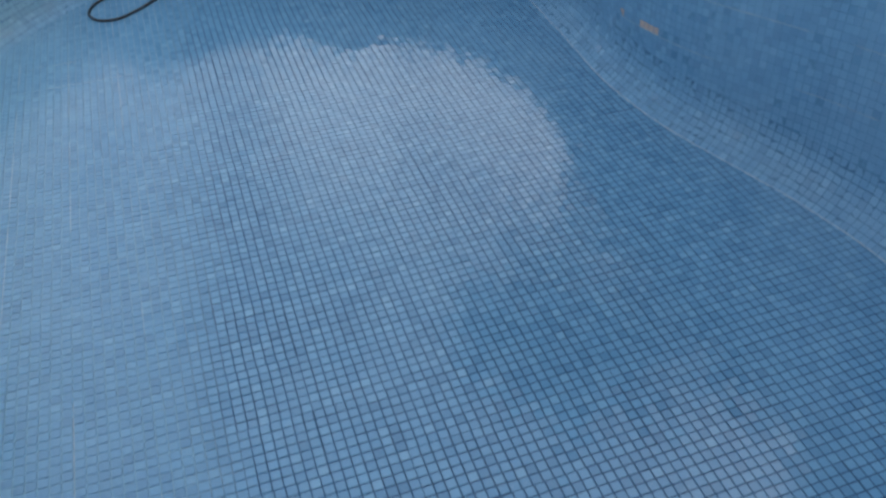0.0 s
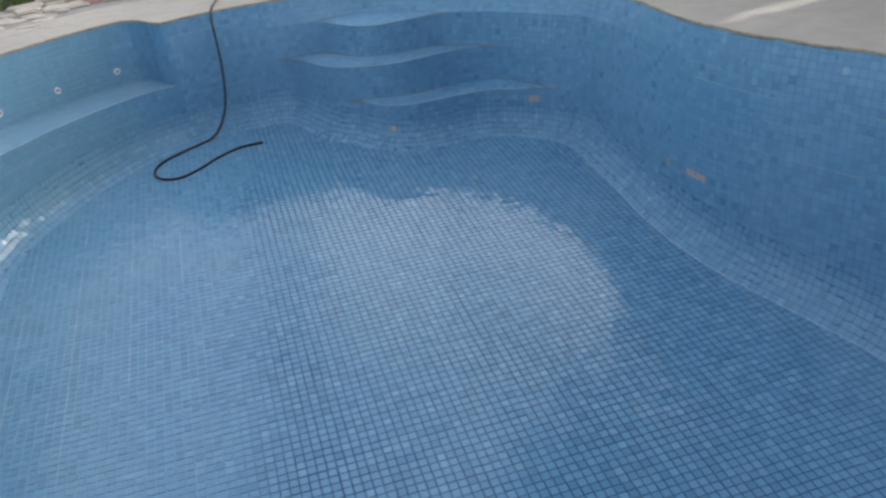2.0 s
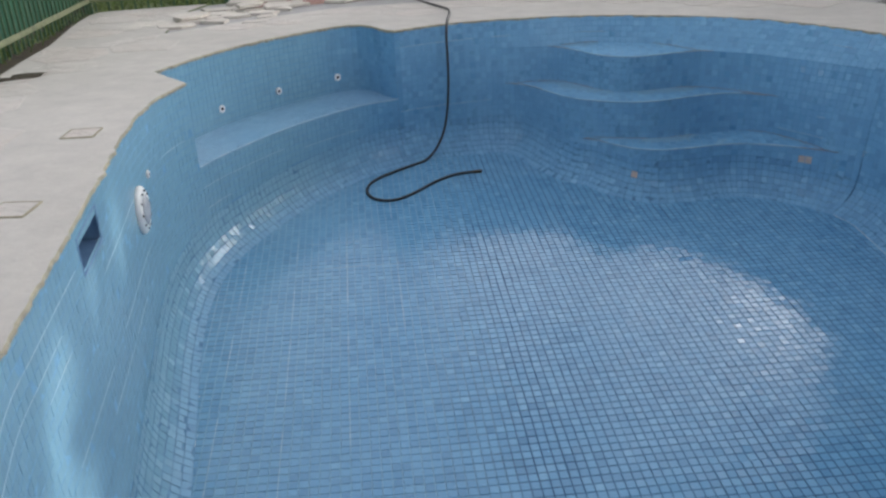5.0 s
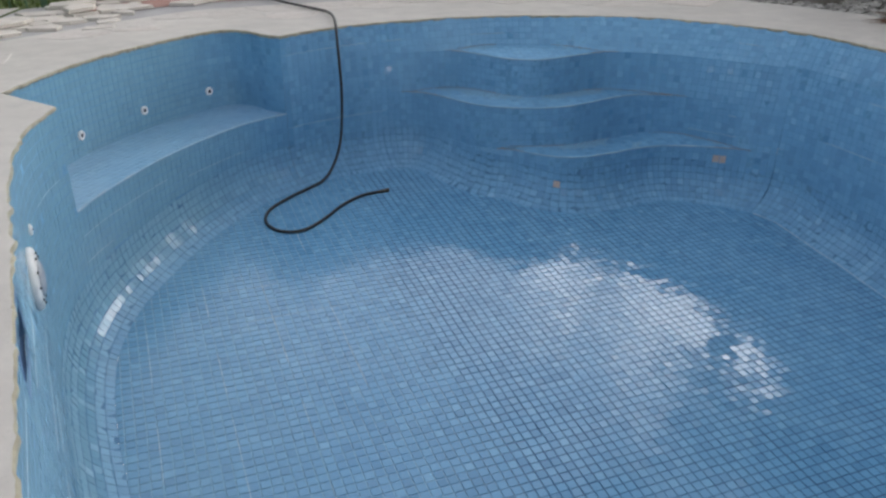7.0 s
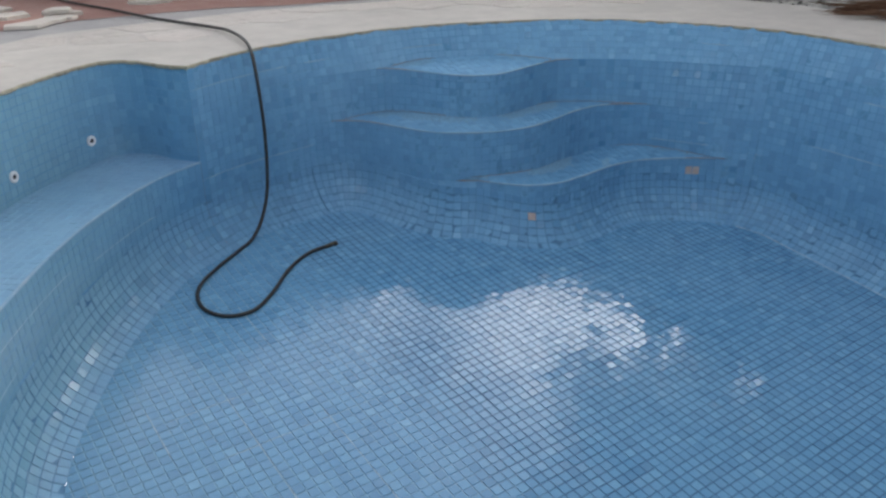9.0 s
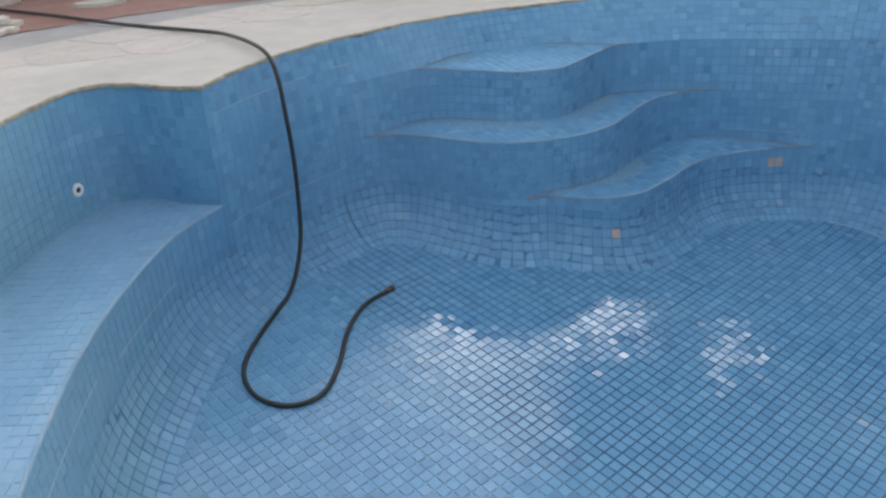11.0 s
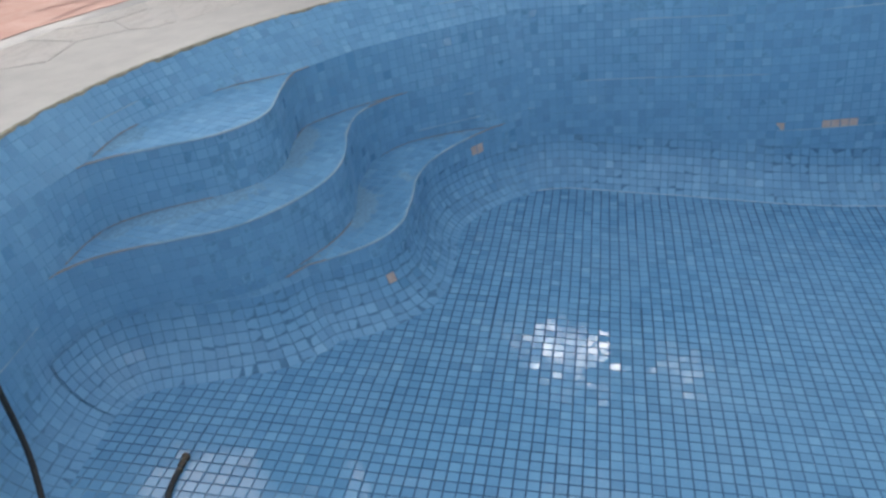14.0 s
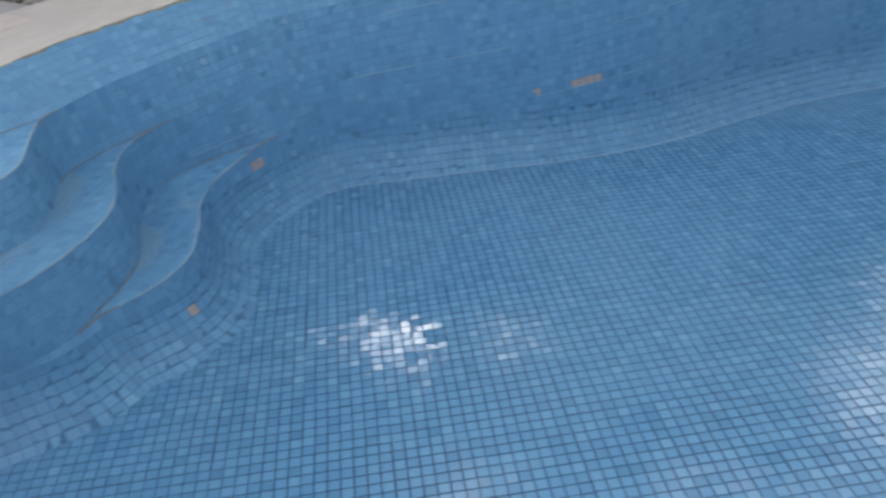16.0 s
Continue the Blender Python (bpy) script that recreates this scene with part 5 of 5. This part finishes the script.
# trees out of view, added to keep sun and sky off the pool
tree(5.9, 8.2, 6.9, 2.4, 11, GAPS, 16000, 0.8)
tree(7.0, 5.2, 6.9, 2.5, 12, GAPS, 16000, 0.8)
tree(8.6, 10.4, 8.2, 2.6, 15, GAPS, 12000, 1.0)
tree(4.9, 11.3, 6.8, 2.0, 13, GAPS, 9000, 5.2)
for x, y, high, seed in ((18.5, 15.6, 20.8, 19), (20.4, 12.4, 20.8, 20), (16.2, 19.2, 20.8, 22)):
    tree(x, y, high, 4.5, seed, FAR_GAPS, 19000, 13.8, "unseen tall leafy tree with a high crown, added to block the sun")
tree(8.4, 2.3, 7.6, 2.4, 16, GAPS, 10000, 0.8)
tree(5.6, -3.6, 8.5, 2.8, 17, (), 14000, 0.8)
tree(3.4, -6.6, 8.6, 2.9, 14, (), 14000, 1.0)
tree(-1.8, -7.4, 8.0, 2.8, 18, (), 12000, 1.0)


def hedge(x0, y0, x1, y1, height, depth, seed, count, label, size=0.075, gaps=()):
    g = random.Random(seed)
    ln = math.hypot(x1 - x0, y1 - y0)
    cl, sp = [], []
    for i in range(int(ln * 7)):
        u = g.random()
        h = height * (0.85 + 0.55 * noise.noise((u * ln * 0.8, seed, 0)))
        cl.append((x0 + (x1 - x0) * u + g.uniform(-1, 1) * depth * 0.35, y0 + (y1 - y0) * u + g.uniform(-1, 1) * depth * 0.35, g.uniform(0.15, 1.0) * h))
        sp.append(g.uniform(0.28, 0.5))
    v, f = leaf_cloud(cl, sp, count, size, seed, gaps)
    v[:, 2] = np.maximum(v[:, 2], -0.03)
    ob = anchor("hedge", (x0, y0, -0.05), label, "hedge")
    part("foliage", mesh_of("hedge_leaves", v - np.array((x0, y0, -0.05)), f, LEAF_HEDGE), None, ob)
    for i in range(int(ln * 1.5)):
        u = (i + 0.5) / int(ln * 1.5)
        bm = bmesh.new()
        bmesh.ops.create_cone(bm, cap_ends=True, segments=7, radius1=0.035, radius2=0.015, depth=height * 0.7, matrix=pose((x1 - x0) * u, (y1 - y0) * u, height * 0.35))
        part("stem", bm, BARK, ob)
    return ob


# hedge heights chosen for where the sky's reflection in the floor ends
hedge(-5.7, 10.75, 2.6, 11.9, 1.75, 0.9, 21, 16000, "dark overgrown hedge behind the red screed")
hedge(3.3, 9.6, 3.9, 5.8, 1.75, 1.1, 22, 9000, "dark shrubs beside the gravel bed", gaps=GAPS)
hedge(3.9, 5.8, 5.2, 3.0, 1.9, 1.2, 23, 8000, "dark shrubs at the end of the gravel bed", gaps=GAPS)
hedge(2.6, 11.6, 3.3, 9.6, 1.75, 1.0, 24, 6000, "dark shrubs behind the tree in the gravel")
hedge(-13.0, 15.0, -7.0, 17.5, 2.8, 1.4, 25, 9000, "far dark hedge beyond the lawn", 0.13)

# palm in the gravel
palm = anchor("palm_tree", (1.66, 8.58, -0.04), "tall palm with a smooth grey trunk standing in gravel", "palm")
bm = bmesh.new()
rings = []
for i in range(26):
    u = i / 25
    r = 0.145 - 0.045 * u + 0.07 * max(0.0, 1 - u * 14) + 0.006 * math.sin(i * 2.4)
    rings.append([bm.verts.new((0.55 * u * u + r * math.cos(w), -0.15 * u * u + r * math.sin(w), 5.6 * u)) for w in np.linspace(0, 2 * math.pi, 18, endpoint=False)])
for p, q in zip(rings, rings[1:]):
    for i in range(18):
        bm.faces.new((p[i], p[(i + 1) % 18], q[(i + 1) % 18], q[i])).smooth = True
part("trunk", bm, BARK, palm)
g = random.Random(5)
for i in range(20):
    w = i * 2.399 + g.uniform(-0.2, 0.2)
    rise, out = g.uniform(0.1, 0.9), g.uniform(1.7, 2.3)
    c = spline([(0.0, 0.0, 0.0), (out * 0.4, 0.0, rise), (out * 0.8, 0.0, rise * 0.7), (out, 0.0, rise * 0.7 - 0.7)], False, 0.05)
    verts, faces = [], []
    for j, p in enumerate(c[2:]):
        ln = 0.55 * math.sin(math.pi * min(0.97, (j + 4) / (len(c) + 3)))
        for side in (-1, 1):
            n0 = len(verts)
            tip = (p[0] + 0.22, side * ln, p[2] - 0.25 * ln)
            verts += [tuple(p), (p[0] + 0.05, 0.0, p[2]), tip]
            faces.append((n0, n0 + 1, n0 + 2))
    for j in range(len(c) - 1):
        n0 = len(verts)
        verts += [(c[j][0], -0.014, c[j][2]), (c[j][0], 0.014, c[j][2]), (c[j + 1][0], 0.012, c[j + 1][2] + 0.004), (c[j + 1][0], -0.012, c[j + 1][2] + 0.004)]
        faces.append((n0, n0 + 1, n0 + 2, n0 + 3))
    o = part("frond", mesh_of("palm_leaf", verts, faces, LEAF), None, palm)
    o.matrix_basis = pose(0.55, -0.15, 5.55, 0, 0, math.degrees(w))

# tufts by the fence
g = np.random.default_rng(3)
n = 420
u = g.uniform(0, 1, n)
px = -5.42 - 1.08 * u + g.normal(0, 0.05, n)
py = 5.05 + 3.0 * u + g.normal(0, 0.06, n)
hh = g.uniform(0.04, 0.20, n) * (0.4 + 0.8 * np.array([max(0.0, noise.noise((a * 2.0, b * 2.0, 4)) + 0.4) for a, b in zip(px, py)]))
ang = g.uniform(0, 6.28, n)
lean = g.normal(0, 0.07, (n, 2))
verts = np.stack([np.stack([px - 0.006 * np.cos(ang), py - 0.006 * np.sin(ang), np.full(n, -0.035)], 1), np.stack([px + 0.006 * np.cos(ang), py + 0.006 * np.sin(ang), np.full(n, -0.035)], 1),
                  np.stack([px + lean[:, 0], py + lean[:, 1], hh], 1)], 1).reshape(-1, 3)
tagged(new("weeds", mesh_of("weeds", verts, np.arange(n * 3).reshape(-1, 3), GRASS)), "straggling green weeds along the foot of the fence", "weeds", kind="stuff")
n = 26000
px, py = g.uniform(-14, -5.2, n), g.uniform(8.3, 15.5, n)
ok = (py > 8.45 + (px + 6.5) * 0.47) & (py > 8.4)
px, py = px[ok], py[ok]
n = len(px)
hh = g.uniform(0.02, 0.09, n)
ang = g.uniform(0, 6.28, n)
lean = g.normal(0, 0.03, (n, 2))
verts = np.stack([np.stack([px - 0.012 * np.cos(ang), py - 0.012 * np.sin(ang), np.full(n, -0.055)], 1), np.stack([px + 0.012 * np.cos(ang), py + 0.012 * np.sin(ang), np.full(n, -0.055)], 1),
                  np.stack([px + lean[:, 0], py + lean[:, 1], hh - 0.05], 1)], 1).reshape(-1, 3)
tagged(new("grass", mesh_of("grass", verts, np.arange(n * 3).reshape(-1, 3), GRASS)), "sunlit short grass beyond the fence", "grass", kind="stuff")

# gravel
GBED = np.array([(0.99, 8.54), (1.32, 8.14), (1.63, 7.68), (1.75, 6.80), (2.01, 6.10), (2.39, 5.60), (2.78, 5.02), (3.4, 4.3), (4.4, 5.0), (3.6, 8.2), (2.6, 9.6), (1.6, 9.3)])
g = np.random.default_rng(9)
pp = g.uniform((0.9, 4.2), (4.4, 9.6), (9000, 2))
pp = pp[inside(GBED, pp)][:3600]
rs = g.uniform(0.018, 0.042, len(pp))
octa = np.array([(1, 0, 0), (0, 1, 0), (-1, 0, 0), (0, -1, 0), (0.1, 0.1, 0.75), (0, 0, -0.75), (0.7, 0.7, 0.3), (-0.7, 0.6, 0.35), (-0.6, -0.7, 0.3), (0.7, -0.6, 0.35)])
of = np.array([(0, 6, 4), (6, 1, 4), (1, 7, 4), (7, 2, 4), (2, 8, 4), (8, 3, 4), (3, 9, 4), (9, 0, 4), (0, 1, 6), (1, 2, 7), (2, 3, 8), (3, 0, 9), (1, 0, 5), (2, 1, 5), (3, 2, 5), (0, 3, 5)])
vs = octa[None] * rs[:, None, None] * g.uniform(0.7, 1.2, (len(pp), 10, 1)) * np.array((1.2, 0.95, 0.8))
ang = g.uniform(0, 6.28, len(pp))
ca, sa = np.cos(ang)[:, None], np.sin(ang)[:, None]
vx, vy = vs[:, :, 0] * ca - vs[:, :, 1] * sa, vs[:, :, 0] * sa + vs[:, :, 1] * ca
verts = np.stack([vx + pp[:, :1], vy + pp[:, 1:], vs[:, :, 2] + (-0.035 + rs * 0.45)[:, None]], 2).reshape(-1, 3)
faces = (np.arange(len(pp))[:, None, None] * 10 + of[None]).reshape(-1, 3)
tagged(new("gravel", mesh_of("gravel", verts, faces, GRAVEL)), "coarse grey gravel in the planting bed", "gravel", kind="stuff")


# dry palm fronds
def frond(points, seed, count, length, label):
    g = random.Random(seed)
    ob = anchor("palm_frond", points[0], label, "frond", "fallen fronds")
    base = np.array(points[0])
    v, f, c, t = tube([tuple(np.array(p) - base) for p in points], 0.016, 8, 0.05)
    part("stem", mesh_of("frond_stem", v, f, DRY_STEM, None, True), None, ob, "pale dry stem")
    verts, faces = [], []
    for i in range(count):
        k = g.uniform(0.0, 0.75)
        j = int(k * (len(c) - 1))
        p, d = c[j], t[j]
        side = g.choice((-1, 1))
        nrm = np.array((-d[1], d[0], 0)) * side
        tip = p - d * length * g.uniform(0.4, 0.9) + nrm * length * g.uniform(0.08, 0.42) + np.array((0, 0, g.uniform(-0.012, 0.03)))
        tip[2] = max(tip[2], 0.006 - base[2] + g.uniform(0, 0.02))
        w = np.array((-(tip - p)[1], (tip - p)[0], 0))
        w = w / (np.linalg.norm(w) + 1e-9) * 0.010
        mid = (p + tip) / 2 + np.array((0, 0, 0.01))
        n0 = len(verts)
        verts += [tuple(p), tuple(mid - w), tuple(tip), tuple(mid + w)]
        faces += [(n0, n0 + 1, n0 + 2), (n0, n0 + 2, n0 + 3)]
    tagged(part("foliage", mesh_of("frond_foliage", verts, faces, DRY), None, ob, "brown withered leaflets"), kind="stuff")
    return ob


frond([(1.72, 6.98, 0.03), (2.05, 6.62, 0.05), (2.5, 6.15, 0.06), (3.1, 5.35, 0.07), (3.6, 4.7, 0.05)], 1, 240, 0.62, "brown dry palm frond lying on the paving edge")
frond([(1.95, 6.55, 0.025), (2.2, 6.15, 0.045), (2.62, 5.62, 0.05), (3.1, 5.0, 0.06)], 2, 200, 0.55, "withered palm frond lying beside the gravel")
frond([(1.78, 7.3, 0.03), (2.3, 7.0, 0.06), (2.9, 6.5, 0.06)], 3, 160, 0.5, "dry brown palm frond lying on the gravel")


# ---- pieces of the paving ----
def crazy_paving(region, hole, spacing, seed, gap=0.007):
    """Irregular stones with mortar joints, as convex cells round scattered points."""
    g = np.random.default_rng(seed)
    lo, hi = region.min(0) - 1, region.max(0) + 1
    xs, ys = np.arange(lo[0], hi[0], spacing), np.arange(lo[1], hi[1], spacing * 0.87)
    pts = np.array([(x + (j % 2) * spacing / 2, y) for j, y in enumerate(ys) for x in xs]) + g.uniform(-0.34, 0.34, (len(xs) * len(ys), 2)) * spacing
    inn = inside(region, pts) & ~inside(hole, pts)
    rn = normals(np.concatenate([hole, hole[:1]]))[:-1]
    bn = normals(np.concatenate([region, region[:1]]))[:-1]
    if area(hole) < 0:
        rn = -rn
    dense = np.concatenate([np.linspace(a, b, 24, endpoint=False) for a, b in zip(region, np.roll(region, -1, 0))])
    dn = normals(np.concatenate([dense, dense[:1]]))[:-1] * (-1 if area(dense) > 0 else 1)
    out = []
    for p in pts[inn]:
        d = np.linalg.norm(pts - p, axis=1)
        cell = [(p[0] + a, p[1] + b) for a, b in ((-1, -1), (1, -1), (1, 1), (-1, 1))]
        for q in pts[(d > 1e-6) & (d < spacing * 2.6)]:
            n = (p - q) / np.linalg.norm(p - q)
            cell = clip(cell, (p + q) / 2 + n * gap, n)
        dh = np.linalg.norm(hole - p, axis=1)
        for k in np.argsort(dh)[:60:6]:
            if dh[k] < spacing * 1.4:
                cell = clip(cell, hole[k] + HOLE_SIGN * rn[k] * 0.055, HOLE_SIGN * rn[k])
        db = np.linalg.norm(dense - p, axis=1)
        for k in np.argsort(db)[:30:6]:
            if db[k] < spacing * 1.4:
                cell = clip(cell, dense[k] + dn[k] * 0.02, dn[k])
        if len(cell) > 2 and abs(area(np.array(cell))) > 0.01:
            c = np.array(cell)
            if len(c) > 2 and not inside(hole, c * 0.98 + c.mean(0) * 0.02).any():
                out.append(c)
    return out


HOLE_SIGN = -1
stones = crazy_paving(OUTER, EDGE[::4], 0.46, 4)
stones = [c for c in stones if c.mean(0)[0] < 0.7 and (c.mean(0)[1] > 2.0 or c.mean(0)[0] < -2.2)][:290]
g = random.Random(8)
for c in stones:
    m = c.mean(0)
    bm = bmesh.new()
    th = 0.0030 + g.uniform(-0.001, 0.002)
    low = [bm.verts.new((x - m[0], y - m[1], -0.004)) for x, y in c]
    mid = [bm.verts.new(((x - m[0]) * 0.985, (y - m[1]) * 0.985, th * 0.6)) for x, y in c]
    top = [bm.verts.new(((x - m[0]) * 0.95, (y - m[1]) * 0.95, th)) for x, y in c]
    for a, b in ((low, mid), (mid, top)):
        for i in range(len(c)):
            j = (i + 1) % len(c)
            bm.faces.new((a[i], a[j], b[j], b[i]))
    bm.faces.new(top)
    bmesh.ops.recalc_face_normals(bm, faces=bm.faces)
    o = part("flagstone", bm, STONE_DECK, deck)
    o.location = (m[0], m[1], 0)

# single floor tiles
h = PITCH / 2 - 0.0024
tv = [(-h, -h, -0.001), (h, -h, -0.001), (h, h, -0.001), (-h, h, -0.001)] + [(a * 0.95, b * 0.95, 0.0022) for a, b in ((-h, -h), (h, -h), (h, h), (-h, h))]
one = mesh_of("tile", tv, [(4, 5, 6, 7), (0, 1, 5, 4), (1, 2, 6, 5), (2, 3, 7, 6), (3, 0, 4, 7)], TILE_ONE)
slope = Vector((0.04, -0.09, 1)).normalized()
for x, y in singles:
    o = part("tile", one, None, floor)
    tilt = slope.to_track_quat("Z", "Y").to_matrix().to_4x4()
    up = slope + Vector((rng.normal(0, 0.007), rng.normal(0, 0.007), 0))
    ax = Vector((math.cos(GRID), math.sin(GRID), 0))
    zz = up.normalized()
    xx = (ax - zz * ax.dot(zz)).normalized()
    yy = zz.cross(xx)
    o.matrix_basis = Matrix.Translation((x, y, floor_z(x, y) + rng.normal(0, 0.0003))) @ Matrix((xx, yy, zz)).transposed().to_4x4()
